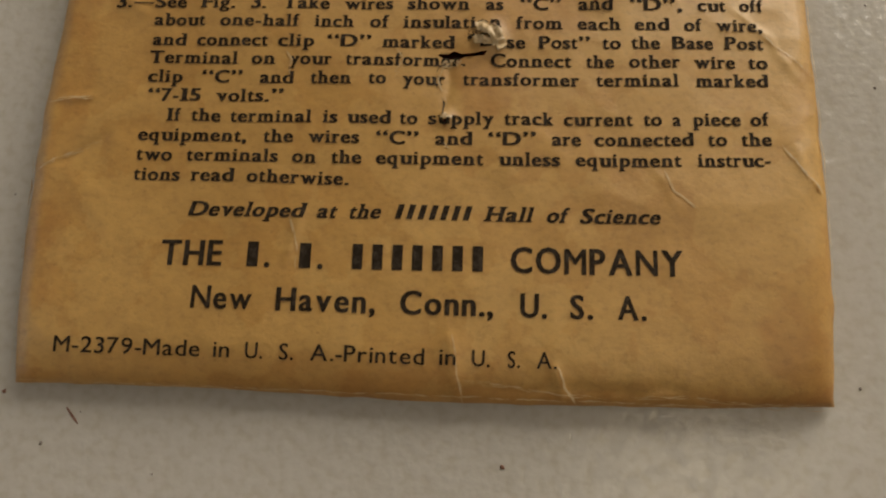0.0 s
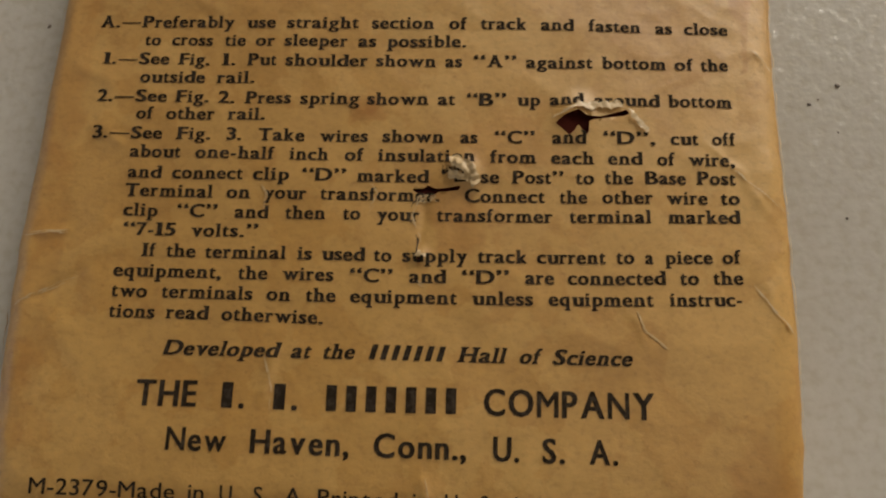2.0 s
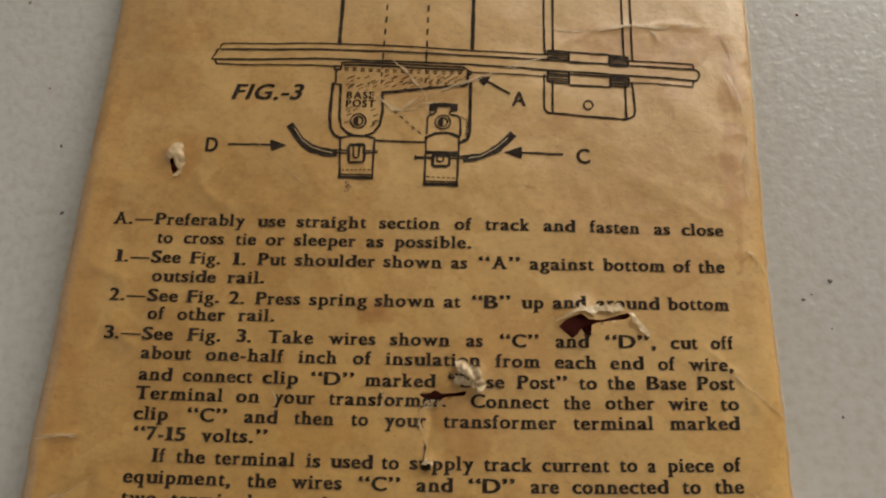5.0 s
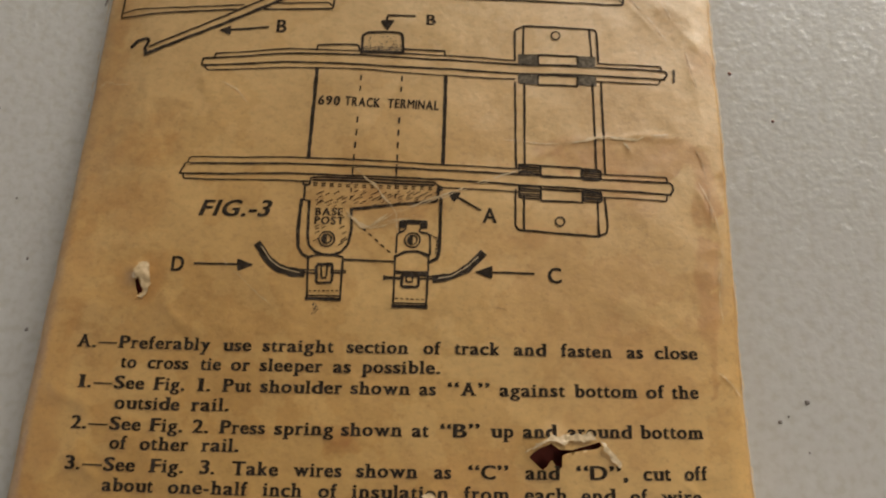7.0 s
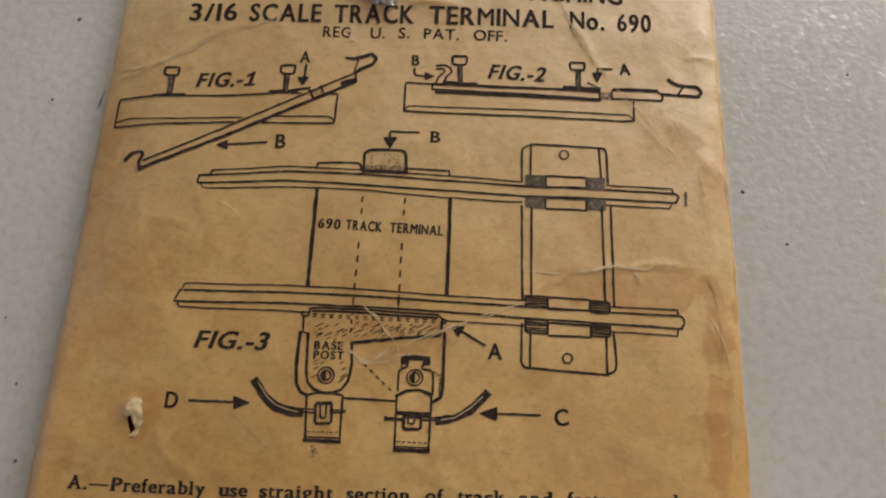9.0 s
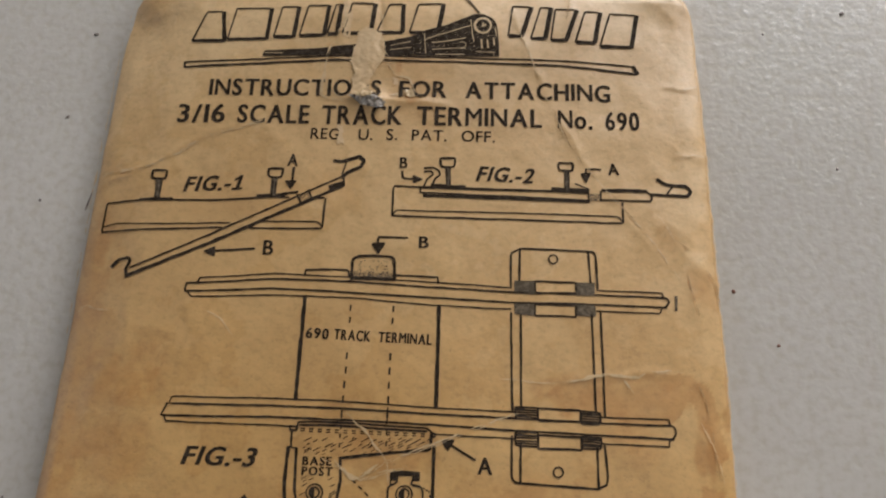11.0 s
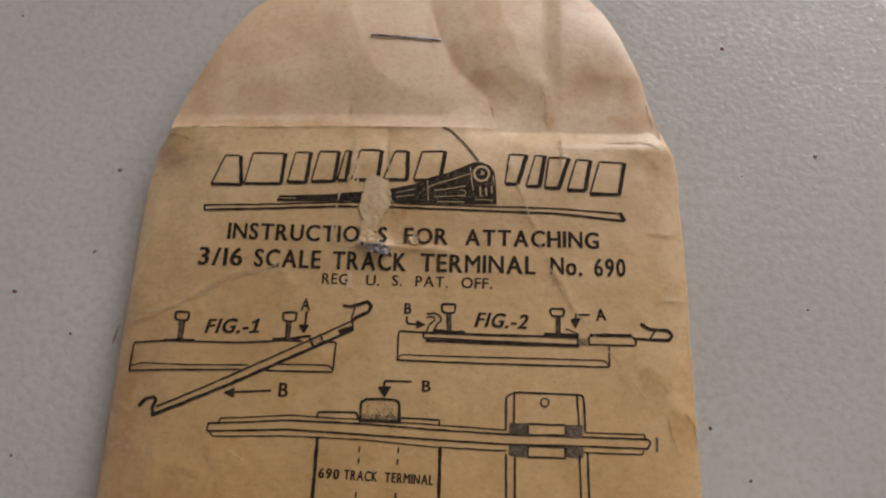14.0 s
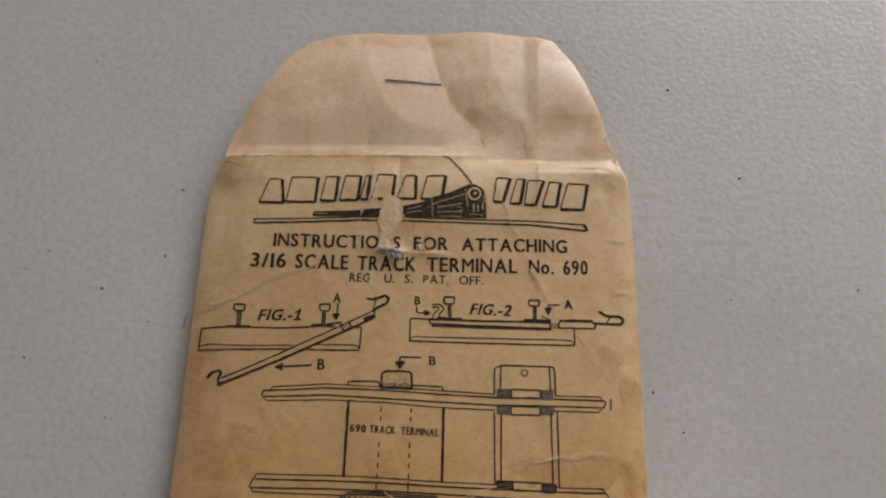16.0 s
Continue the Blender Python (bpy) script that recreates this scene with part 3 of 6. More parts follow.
# the flap, opened away from the front and seen from its inner side
FLAP_L = lambda y: np.interp(y, (20, 23, 24.8, 27.6, 30, 38.2, 45.3, 49.5, 51.6, 52.4), (-40.6, -40.6, -40.3, -39.2, -38.0, -34.3, -29.8, -25.2, -19.3, -12.0))
FLAP_R = lambda y: np.interp(y, (20, 23, 28.3, 32.8, 39.3, 46.1, 50.6, 51.8, 52.4), (39.6, 39.4, 37.7, 36.6, 33.9, 30.7, 27.0, 22.4, 15.0))
FLAP_FOLDS = ((20.2, 33, 21.3, 23.5, 0.3, 1.2), (-11.4, 28.5, -11.2, 23, -0.2, 0.9), (-13, 54, -11, 44, -0.25, 3.0), (-28, 40, -15, 36, -0.25, 5.0), (28, 49, 31, 45, -0.3, 1.8), (24, 31, 34, 29, -0.3, 4.0), (24, 25.5, 37, 24.5, 0.2, 1.4))
fy = 20.8 + (52.4 - 20.8) * rows_of(0, 1, 120)[:, None] ** 0.92 + np.zeros((1, 181))
fx = FLAP_L(fy) + rows_of(0, 1, 180)[None, :] * (FLAP_R(fy) - FLAP_L(fy))
fyy = fy + np.clip((fy - 46) / 6, 0, 1) * (0.35 * np.clip(fx / 20, -1, 1) + 0.35 * wave(fx, fx * 0, 7, 4))


def flap_height(x, y):
    rim = np.minimum(np.minimum(x - FLAP_L(y), FLAP_R(y) - x), (52.6 - y) * 1.2)
    z = 3.9 + 0.5 * np.exp(-(((y - 36) / 8) ** 2)) - 0.045 * np.clip(y - 40, 0, 20) ** 1.5 * 0.8 - 0.5 * np.exp(-np.clip(rim, 0, 9) / 2.0)
    z = z + 0.4 * wave(x, y, 19, 11) + 0.2 * (0.5 - np.abs(wave(x, y, 14, 12))) + 0.06 * (0.5 - np.abs(wave(x, y, 6, 18))) + 0.008 * wave(x, y, 2.5, 13)
    # broad facets: a panel falling to a slanting valley, a bulge behind it and a step at the next fold
    u = x + 0.5 * wave(x, y, 4, 14) - np.interp(y, (23, 28.4, 33.6, 38.5, 54), (12.4, 11.4, 6.4, 3.8, -1.0))
    facet = np.interp(u, (-20, -14, -1.2, 0.0, 1.2, 5, 9, 14), (0.7, 0.95, 0.12, 0.0, 0.15, 0.65, 0.75, 0.6)) + np.interp(x, (13, 20.4, 21.2, 23.5, 30, 40), (0.0, -0.35, -0.3, 0.1, 0.0, -0.5))
    ease = np.clip((y - 21) / 13, 0, 1)
    z = z + facet * (0.25 + 0.75 * ease * ease * (3 - 2 * ease)) * 0.9 - 0.4
    for x0, y0, x1, y1, high, wide in FLAP_FOLDS:
        off, s = segment(x + 0.4 * wave(x, y, 3, 14), y, x0, y0, x1, y1)
        z = z + high * (0.5 * np.exp(-((off / wide) ** 2)) + 0.6 * np.clip(1 - off / (3.0 * wide), 0, 1)) * np.clip(4 * s * (1 - s) + 0.35, 0, 1)
    tuck = np.clip((y - fold_y(x)) / (2.5 + 7.0 * np.clip((x - 4) / 12, 0, 1)), -1, 1)
    low = on_front(np.clip(x, -39, 38.5), np.full_like(x, 22.0)) - 0.30
    return np.where(tuck <= 0, low, low + (z - low) * np.clip(tuck, 0, 1) ** 0.8)


# brown spots, and shade of the valley, facets and top edge painted in
FLAP_STAINS_AND_SHADE = ((-4, 52.5, 30, 4.0, 0.45), (-36, 31, 3, 8, 0.4), (36, 33, 3, 8, 0.45), (13, 44, 5, 8, 0.3), (-25, 27, 9, 3, 0.25), (36, 25, 5, 1.6, 0.6), (-37, 23.5, 5, 1.2, 0.4), (2.2, 43.5, 1.6, 5, 0.35), (5.8, 36, 1.4, 4.2, 0.5), (9.4, 31.4, 2.6, 2.2, 0.5), (12, 31, 4, 5, 0.25), (27, 31, 5, 4, 0.4), (32, 36, 3, 4, 0.25), (-20, 42.5, 7, 3, 0.2), (-27, 36, 7, 2.5, 0.25), (28, 48, 3.5, 2, 0.45), (10, 50, 6, 3, 0.3), (21.3, 26, 0.8, 3, 0.5), (-25, 23, 14, 0.8, 0.5))
sheet("flap", fx, fyy, flap_height(fx, fy), INSIDE, envelope, stain_and_shade_at(fx, fyy, FLAP_STAINS_AND_SHADE), None, "rounded open flap showing its paler crumpled inner side")


# ---- printing ----
def lay(name, verts, faces, mat, parent, label="", lift=0.05):
    """Prints flat geometry (millimetres on the front) onto the front sheet as one part."""
    v = settle(verts)
    z = np.max([on_front(v[:, 0] + a, v[:, 1] + b) for a, b in ((0, 0), (0.3, 0), (-0.3, 0), (0, 0.3), (0, -0.3))], axis=0) + lift
    mesh = bpy.data.meshes.new(name)
    mesh.from_pydata((np.column_stack([v, z]) * MM).tolist(), [], faces)
    mesh.materials.append(mat)
    ob = new(name, mesh)
    ob.parent = parent
    return tagged(ob, label) if label else ob


GLYPHS = {}
# weight of each style: growth of the outline all round, and of its upright strokes alone
WEIGHT = {"book": (0.007, 0.031), "italic": (0.008, 0.034), "bold": (0.010, 0.020), "light": (0.002, 0.008), "hand": (0.012, 0.022), "hand0": (0.010, 0.030)}
STEM = 0.093  # width of an upright stroke at letter size 1


def glyph(char, style):
    """Outline of a built-in letter as flat vertices and faces at size 1, its left and right ends. Book and italic letters get feet."""
    if (char, style) in GLYPHS:
        return GLYPHS[char, style]
    curve = bpy.data.curves.new("letter", "FONT")
    curve.body, curve.resolution_u, curve.fill_mode = char, 3, "FRONT"
    offset, spread = WEIGHT[style]
    curve.offset = 0.0 if char in "MNWgw" else offset
    ob = bpy.data.objects.new("letter", curve)
    scene.collection.objects.link(ob)
    bpy.context.view_layer.update()
    mesh = ob.evaluated_get(bpy.context.evaluated_depsgraph_get()).to_mesh()
    verts = [(v.co.x, v.co.y) for v in mesh.vertices]
    faces = [tuple(p.vertices) for p in mesh.polygons]
    if style in ("book", "italic") and char.isalnum():
        count = {}
        for face in faces:
            for a, b in zip(face, face[1:] + face[:1]):
                count[min(a, b), max(a, b)] = count.get((min(a, b), max(a, b)), 0) + 1
        rim = [e for e, n in count.items() if n == 1]
        joined = {}
        for a, b in rim:
            joined.setdefault(a, []).append(b)
            joined.setdefault(b, []).append(a)
        for a, b in rim:
            (xa, ya), (xb, yb) = verts[a], verts[b]
            wide = abs(xb - xa)
            if abs(yb - ya) > 0.1 * wide or not 0.6 * STEM < wide < 1.8 * STEM:
                continue
            before = [verts[c] for c in joined[a] if c != b][:1]
            after = [verts[c] for c in joined[b] if c != a][:1]
            if not before or not after:
                continue
            steps = [(before[0][0] - xa, before[0][1] - ya), (after[0][0] - xb, after[0][1] - yb)]
            if any(abs(dy) < 1.2 * abs(dx) or abs(dy) < 0.1 for dx, dy in steps) or steps[0][1] * steps[1][1] < 0:
                continue
            up = 1 if steps[0][1] > 0 else -1
            middle, half, y = (xa + xb) / 2, wide / 2 + 0.070, (ya + yb) / 2
            left_half = half
            if up < 0:  # heads of stems reach to the left alone in small letters
                half = half if char.isupper() else wide / 2
            first = len(verts)
            verts += [(middle - left_half, y), (middle + half, y), (middle + half, y + up * 0.045), (middle + wide / 2, y + up * 0.085), (middle - wide / 2, y + up * 0.085), (middle - left_half, y + up * 0.045)]
            faces.append(tuple(range(first, first + 6)) if up > 0 else tuple(range(first + 5, first - 1, -1)))
    if char == "1" and style == "hand":  # a foot and a longer flag
        low, top = min(y for _, y in verts), max(y for _, y in verts)
        stem = max(x for x, _ in verts) - 0.05
        for quad in ([(stem - 0.24, low), (stem + 0.2, low), (stem + 0.2, low + 0.10), (stem - 0.24, low + 0.10)], [(stem, top), (stem, top - 0.13), (stem - 0.26, top - 0.27), (stem - 0.26, top - 0.16)]):
            faces.append(tuple(range(len(verts), len(verts) + 4)))
            verts += quad
    if spread:
        count, flat = len(verts), list(faces)
        verts = [(x - spread, y) for x, y in verts] + [(x + spread, y) for x, y in verts] + verts
        faces = flat + [tuple(i + count for i in face) for face in flat] + [tuple(i + 2 * count for i in face) for face in flat]
    ends = (min((x for x, _ in verts), default=0.0), max((x for x, _ in verts), default=0.2))
    GLYPHS[char, style] = (np.array(verts).reshape(-1, 2), faces, *ends)
    ob.evaluated_get(bpy.context.evaluated_depsgraph_get()).to_mesh_clear()
    bpy.data.objects.remove(ob)
    return GLYPHS[char, style]


# advance widths of an old book face, in thousandths of its size
BOOK = dict(zip("abcdefghijklmnopqrstuvwxyz", (470, 520, 440, 530, 450, 320, 490, 540, 280, 280, 520, 275, 770, 550, 500, 510, 510, 390, 380, 320, 540, 490, 730, 500, 490, 440)))
BOOK |= dict(zip("ABCDEFGHIJKLMNOPQRSTUVWXYZ", (700, 650, 680, 740, 620, 570, 730, 770, 360, 400, 720, 610, 900, 760, 740, 600, 740, 680, 540, 650, 740, 700, 960, 700, 680, 620)))
BOOK |= dict(zip("0123456789.,-", (520, 420, 500, 500, 520, 500, 520, 480, 520, 520, 260, 260, 330))) | {"\u2014": 980, "\u2018": 290, "\u2019": 290}
SLANT = {"book": 0.0, "italic": 0.27, "bold": 0.0, "light": 0.0, "hand": 0.28, "hand0": 0.0}
BARRED = "#"  # stands for a letter shown as a plain bar


def text_line(name, words, x0, y0, x1, y1, high, style, parent, label="", gaps=None, squeeze=1.0):
    """One printed line between two ends of its base line; high: height of its capitals. Words spread evenly to fill it, or start at the given places (gaps: start and end of each)."""
    cap = 0.682
    size = high / cap
    laid = []
    for word in words:
        pen, items = 0.0, []
        for char in word:
            if char == BARRED:
                items.append((char, pen + 0.12, 0.34))
                pen += 0.66
                continue
            verts, faces, left, right = glyph(char, style)
            if style in ("book", "italic"):
                room = BOOK.get(char, 500) / 1000
                body = max(right - left, 0.05)
                want = room - (0.03 if char.isalnum() else 0.09)
                if char in ".,\u2018\u2019":
                    want = body
                items.append((char, pen + (room - want) / 2, want / body))
                pen += room
            else:
                items.append((char, pen, 1.0))
                pen += right - left + (0.10 if char not in ".,-" else 0.07)
        laid.append((items, pen))
    length = math.hypot(x1 - x0, y1 - y0)
    total = sum(w for _, w in laid) * size
    spare = (length - total) / max(1, len(words) - 1) if len(words) > 1 else 0.0
    stretch = 1.0
    if len(words) == 1:
        stretch = length / total
    elif style == "book":  # one width of letter for all lines, the gaps take up the rest
        stretch = min(1.19, 0.93 * length / total)
        spare = (length - total * stretch) / (len(words) - 1)
    cos, sin = (x1 - x0) / length, (y1 - y0) / length
    out_v, out_f, start = [], [], 0.0
    for n, (items, wide) in enumerate(laid):
        grow = stretch
        if gaps:
            start, end = gaps[n][0] - x0, gaps[n][1] - x0
            grow = (end - start) / (wide * size)
        for char, at, scale in items:
            first = len(out_v)
            if char == BARRED:
                flat = np.array([(at, 0.0), (at + scale, 0.0), (at + scale, cap), (at, cap)])
                faces = [(0, 1, 2, 3)]
            else:
                verts, faces, left, _ = glyph(char, style)
                flat = np.column_stack([(verts[:, 0] - left) * scale + at, verts[:, 1]])
            px = start + flat[:, 0] * size * grow + SLANT[style] * flat[:, 1] * size
            py = flat[:, 1] * size * squeeze + 0.012 * high * math.sin(first * 1.7)
            if style == "book":  # the type runs level and climbs towards the line's end
                along = px / length
                py = py + (y1 - y0) * (along**3 - along)
            out_v += list(zip(x0 + px * cos - py * sin, y0 + px * sin + py * cos))
            out_f += [tuple(first + i for i in face) for face in faces]
        start += wide * size * stretch + spare
    return lay(name, out_v, out_f, INK, parent, label)


# each line: height of its base line at its start, its end, height there, the words, and where each word starts and ends
BODY = (
    (-65.45, 36.9, -65.2, "A.\u2014Preferably use straight section of track and fasten as close",
     ((-39.7, -22.8), (-21.3, -17.6), (-16.3, -7.4), (-5.9, 1.8), (3.5, 5.7), (7.3, 12.9), (14.5, 18.5), (20.2, 26.5), (28.2, 30.3), (31.6, 36.9))),
    (-67.85, 5.8, -67.75, "to cross tie or sleeper as possible.",
     ((-33.8, -31.7), (-30.4, -25.2), (-23.8, -21.1), (-20, -17.5), (-16.4, -8.6), (-7.4, -5.1), (-3.9, 5.8))),
    (-70.4, 36.7, -69.9, "1.\u2014See Fig. 1. Put shoulder shown as \u2018\u2018A\u2019\u2019 against bottom of the",
     ((-38.7, -30.3), (-29.3, -25.3), (-23.9, -22.1), (-20.8, -17.1), (-16.1, -6), (-5.1, 2.2), (3.2, 5.3), (6.5, 11.8), (12.8, 20.7), (21.7, 29.4), (30.3, 32.6), (33.4, 36.7))),
    (-72.8, -19.6, -72.65, "outside rail.",
     ((-33.7, -25.6), (-24.3, -19.5))),
    (-75.3, 36.9, -74.55, "2.\u2014See Fig. 2. Press spring shown at \u2018\u2018B\u2019\u2019 up and around bottom",
     ((-38.7, -30), (-29.1, -24.8), (-23.8, -21.7), (-20.6, -14.9), (-13.9, -6.7), (-5.9, 1.5), (2.5, 4.6), (5.8, 10.7), (11.8, 14.6), (15.6, 19.6), (20.8, 28.5), (29.4, 37))),
    (-77.5, -17.7, -77.35, "of other rail.",
     ((-33.6, -31.4), (-29.9, -23.9), (-22.4, -17.8))),
    (-80.0, 36.9, -79.2, "3.\u2014See Fig. 3. Take wires shown as \u2018\u2018C\u2019\u2019 and \u2018\u2018D\u2019\u2019, cut off",
     ((-38.6, -30), (-28.4, -24.1), (-22.3, -20.4), (-18.5, -12.9), (-11.2, -5.4), (-3.8, 3.5), (5.3, 7.4), (9.2, 14.1), (15.9, 19.9), (21.7, 27.9), (29.5, 32.8), (34.3, 37.1))),
    (-82.3, 36.9, -81.8, "about one-half inch of insulation from each end of wire,",
     ((-33.7, -27.5), (-25.8, -16.3), (-14.6, -9.9), (-8.1, -5.8), (-4.2, 7.2), (8.8, 14.2), (15.8, 20.8), (22.3, 26.3), (27.9, 30), (31.5, 36.9))),
    (-84.85, 37.1, -83.95, "and connect clip \u2018\u2018D\u2019\u2019 marked \u2018\u2018Base Post\u2019\u2019 to the Base Post",
     ((-33.6, -29.5), (-28.3, -19.8), (-18.7, -14.3), (-13, -7.6), (-6.5, 1.9), (3.2, 10), (11.3, 17.4), (18.6, 20.8), (21.9, 25.2), (26.5, 31.2), (32.3, 36.9))),
    (-87.1, 37.3, -86.3, "Terminal on your transformer. Connect the other wire to",
     ((-33.7, -23.1), (-21.6, -18.7), (-17.2, -12.1), (-10.6, 3.3), (6, 15.2), (16.8, 20), (21.6, 27.4), (28.9, 33.6), (35, 37.3))),
    (-89.45, 37.3, -88.5, "clip \u2018\u2018C\u2019\u2019 and then to your transformer terminal marked",
     ((-33.6, -29.4), (-27.3, -22.3), (-20.4, -16.4), (-14.5, -9.7), (-7.8, -5.7), (-3.9, 1), (2.9, 16.1), (17.9, 27.2), (29, 37.2))),
    (-91.75, -17.4, -91.65, "\u2018\u20187-15 volts.\u2019\u2019",
     ((-33.4, -27), (-25.3, -17.3))),
    (-94.2, 37.0, -93.1, "If the terminal is used to supply track current to a piece of",
     ((-30.8, -29.1), (-27.9, -24.4), (-23.4, -13.9), (-12.7, -10.9), (-9.9, -4.9), (-4, -1.9), (-0.8, 6.6), (7.7, 13.3), (14.3, 22), (23.1, 25.2), (26.3, 27.3), (28.5, 33.9), (34.9, 37))),
    (-96.6, 37.1, -95.45, "equipment, the wires \u2018\u2018C\u2019\u2019 and \u2018\u2018D\u2019\u2019 are connected to the",
     ((-33.8, -21.1), (-19.3, -15.8), (-14.2, -8.3), (-6.6, -1.6), (0.1, 4.3), (5.9, 11.4), (13, 16.3), (17.7, 28.6), (30.1, 32.3), (33.8, 37.2))),
    (-98.95, 37.0, -97.9, "two terminals on the equipment unless equipment instruc-",
     ((-33.7, -29.5), (-27.9, -17.3), (-15.8, -13), (-11.4, -7.9), (-6.4, 5.6), (7.2, 14), (15.6, 27.2), (28.9, 37))),
    (-101.3, -9.1, -101.4, "tions read otherwise.",
     ((-33.7, -28.3), (-27.1, -22.1), (-20.7, -9.1))),
)
for y0, x1, y1, words, spans in BODY:
    text_line("text_line", words.split(), spans[0][0], y0, x1, y1, 1.52, "book", front, "line of small black book type", spans)


def resample(points, step=0.4, wobble=0.0, seed=0):
    """Points at even steps along a smooth line through the given ones."""
    p = np.array(points, float)
    at = np.r_[0, np.cumsum(np.hypot(*np.diff(p, axis=0).T))]
    count = max(2, int(at[-1] / step) + 1)
    s = np.linspace(0, at[-1], count)
    line = np.column_stack([np.interp(s, at, p[:, 0]), np.interp(s, at, p[:, 1])])
    if wobble:
        line += wobble * np.column_stack([wave(s, s * 0 + seed, 1.3, 21) + 0.45 * wave(s, s * 0 + seed, 0.5, 19), wave(s, s * 0 + seed, 1.3, 22) + 0.45 * wave(s, s * 0 + seed, 0.5, 20)])
    return line


def ribbon(points, width, first, taper=False, seed=0, wobble=0.03, step=0.4):
    """A pen stroke of that width as vertices and faces."""
    line = resample(points, step, wobble, seed)
    way = np.gradient(line, axis=0)
    way /= np.maximum(np.hypot(*way.T), 1e-9)[:, None]
    half = width / 2 * (1 + 0.22 * wave(np.arange(len(line)) * step, np.full(len(line), seed * 3.1), 0.9, 23))
    if taper:
        along = np.arange(len(line)) * step
        half = half * np.clip(np.sin(np.linspace(0.08, math.pi - 0.08, len(line))) * 1.6, 0.1, 1) * np.clip(0.55 + 0.9 * wave(along, along * 0 + seed * 1.7, 1.1, 24) + 0.5 * wave(along, along * 0 + seed * 2.3, 0.45, 25), 0.0, 1.5)
    else:
        line[0] -= way[0] * width * 0.35
        line[-1] += way[-1] * width * 0.35
    side = np.column_stack([-way[:, 1], way[:, 0]]) * half[:, None]
    verts = np.empty((2 * len(line), 2))
    verts[0::2], verts[1::2] = line - side, line + side
    return verts.tolist(), [(first + 2 * i, first + 2 * i + 2, first + 2 * i + 3, first + 2 * i + 1) for i in range(len(line) - 1)]


def strokes(name, items, parent, label, mat=INK, lift=0.055, taper=False):
    """Several pen strokes of (width, points), as one printed part."""
    verts, faces = [], []
    for n, (width, points) in enumerate(items):
        v, f = ribbon(points, width, len(verts), taper, n + len(points) + abs(points[0][0]), 0.13 if taper else 0.03, 0.2 if taper else 0.4)
        verts += v
        faces += f
    return lay(name, verts, faces, mat, parent, label, lift)


def dashes(name, start, end, width, count, parent, label):
    a, b = np.array(start), np.array(end)
    pieces = [(width, [tuple(a + (b - a) * (n + 0.1) / count), tuple(a + (b - a) * (n + 0.5) / count)]) for n in range(count)]
    return tagged(strokes(name, pieces, parent, label), label, kind="stuff")


def ring(name, x, y, radius, width, parent, label, mat=INK, lift=0.06):
    turn = [2 * math.pi * n / 24 for n in range(25)]
    return strokes(name, [(width, [(x + radius * math.cos(a), y + radius * math.sin(a)) for a in turn])], parent, label, mat, lift)


def fill(name, poly, mat, parent, label, dense=1.0, lift=0.055, cell=0.12):
    """A printed area as small cells; dense below 1 leaves a grain of open cells."""
    xs, ys = [p[0] for p in poly], [p[1] for p in poly]
    gx, gy = np.meshgrid(np.arange(min(xs), max(xs) + cell, cell), np.arange(min(ys), max(ys) + cell, cell))
    keep = inside(gx, gy, list(poly))
    if dense < 1:
        keep &= np.random.RandomState(len(poly) + int(abs(xs[0] * 10))).rand(*gx.shape) < dense
    cx, cy = gx[keep], gy[keep]
    if not len(cx):
        cx, cy = np.array([np.mean(xs)]), np.array([np.mean(ys)])
    h = cell / 2
    verts = np.stack([np.column_stack([cx + a * h, cy + b * h]) for a, b in ((-1, -1), (1, -1), (1, 1), (-1, 1))], 1).reshape(-1, 2)
    faces = [(4 * i, 4 * i + 1, 4 * i + 2, 4 * i + 3) for i in range(len(cx))]
    verts = verts.tolist()
    if dense >= 1:
        v, f = ribbon(list(poly) + [poly[0]], 0.14, len(verts), False, len(verts), 0.02, 0.3)
        verts, faces = verts + v, faces + f
    return lay(name, verts, faces, mat, parent, label, lift)


def block(name, a, b, c, d, parent, foot=1.0, head=1.0):
    """A plain slanting outlined shape of the heading, with a heavier shadow side; foot and head narrow its ends."""
    near = lambda p, q, part: tuple((p[i] + q[i]) / 2 + (p[i] - q[i]) / 2 * part for i in (0, 1))
    a, b, c, d = near(a, b, foot), near(b, a, foot), near(c, d, head), near(d, c, head)
    return strokes(name, ((0.26, [a, b, c, d, a]), (0.55, [(a[0] + 0.25, a[1] - 0.12), (b[0] + 0.25, b[1] - 0.12), (c[0] + 0.22, c[1] - 0.2)])), parent, "outlined slanting block of the printed heading")


# lines set in display type: words with the ends of each
text_line("text_line", ["Developed", "at", "the", "#######", "Hall", "of", "Science"], -26.9, -105.3, 24.6, -104.9, 1.62, "italic", front, "line of bold black italic type",
          ((-26.9, -13.9), (-12.6, -10.4), (-9.1, -5.5), (-4.1, 4.5), (5.7, 11), (12.4, 14.7), (16, 24.6)))
text_line("text_line", ["THE", "#.", "#.", "#######", "COMPANY"], -29.3, -110.9, 27.3, -110.5, 2.75, "bold", front, "line of large bold black capitals with barred words",
          ((-29.3, -22.1), (-20.1, -16.9), (-14.4, -11.1), (-8.6, 6.5), (8.8, 27.3)))
text_line("text_line", ["New", "Haven,", "Conn.,", "U.", "S.", "A."], -25.3, -115.5, 23.1, -115.25, 2.45, "bold", front, "line of bold black type",
          ((-25.3, -18.4), (-16.1, -5.2), (-2.8, 7.3), (9.9, 12.9), (15.1, 17.7), (20, 23.2)))
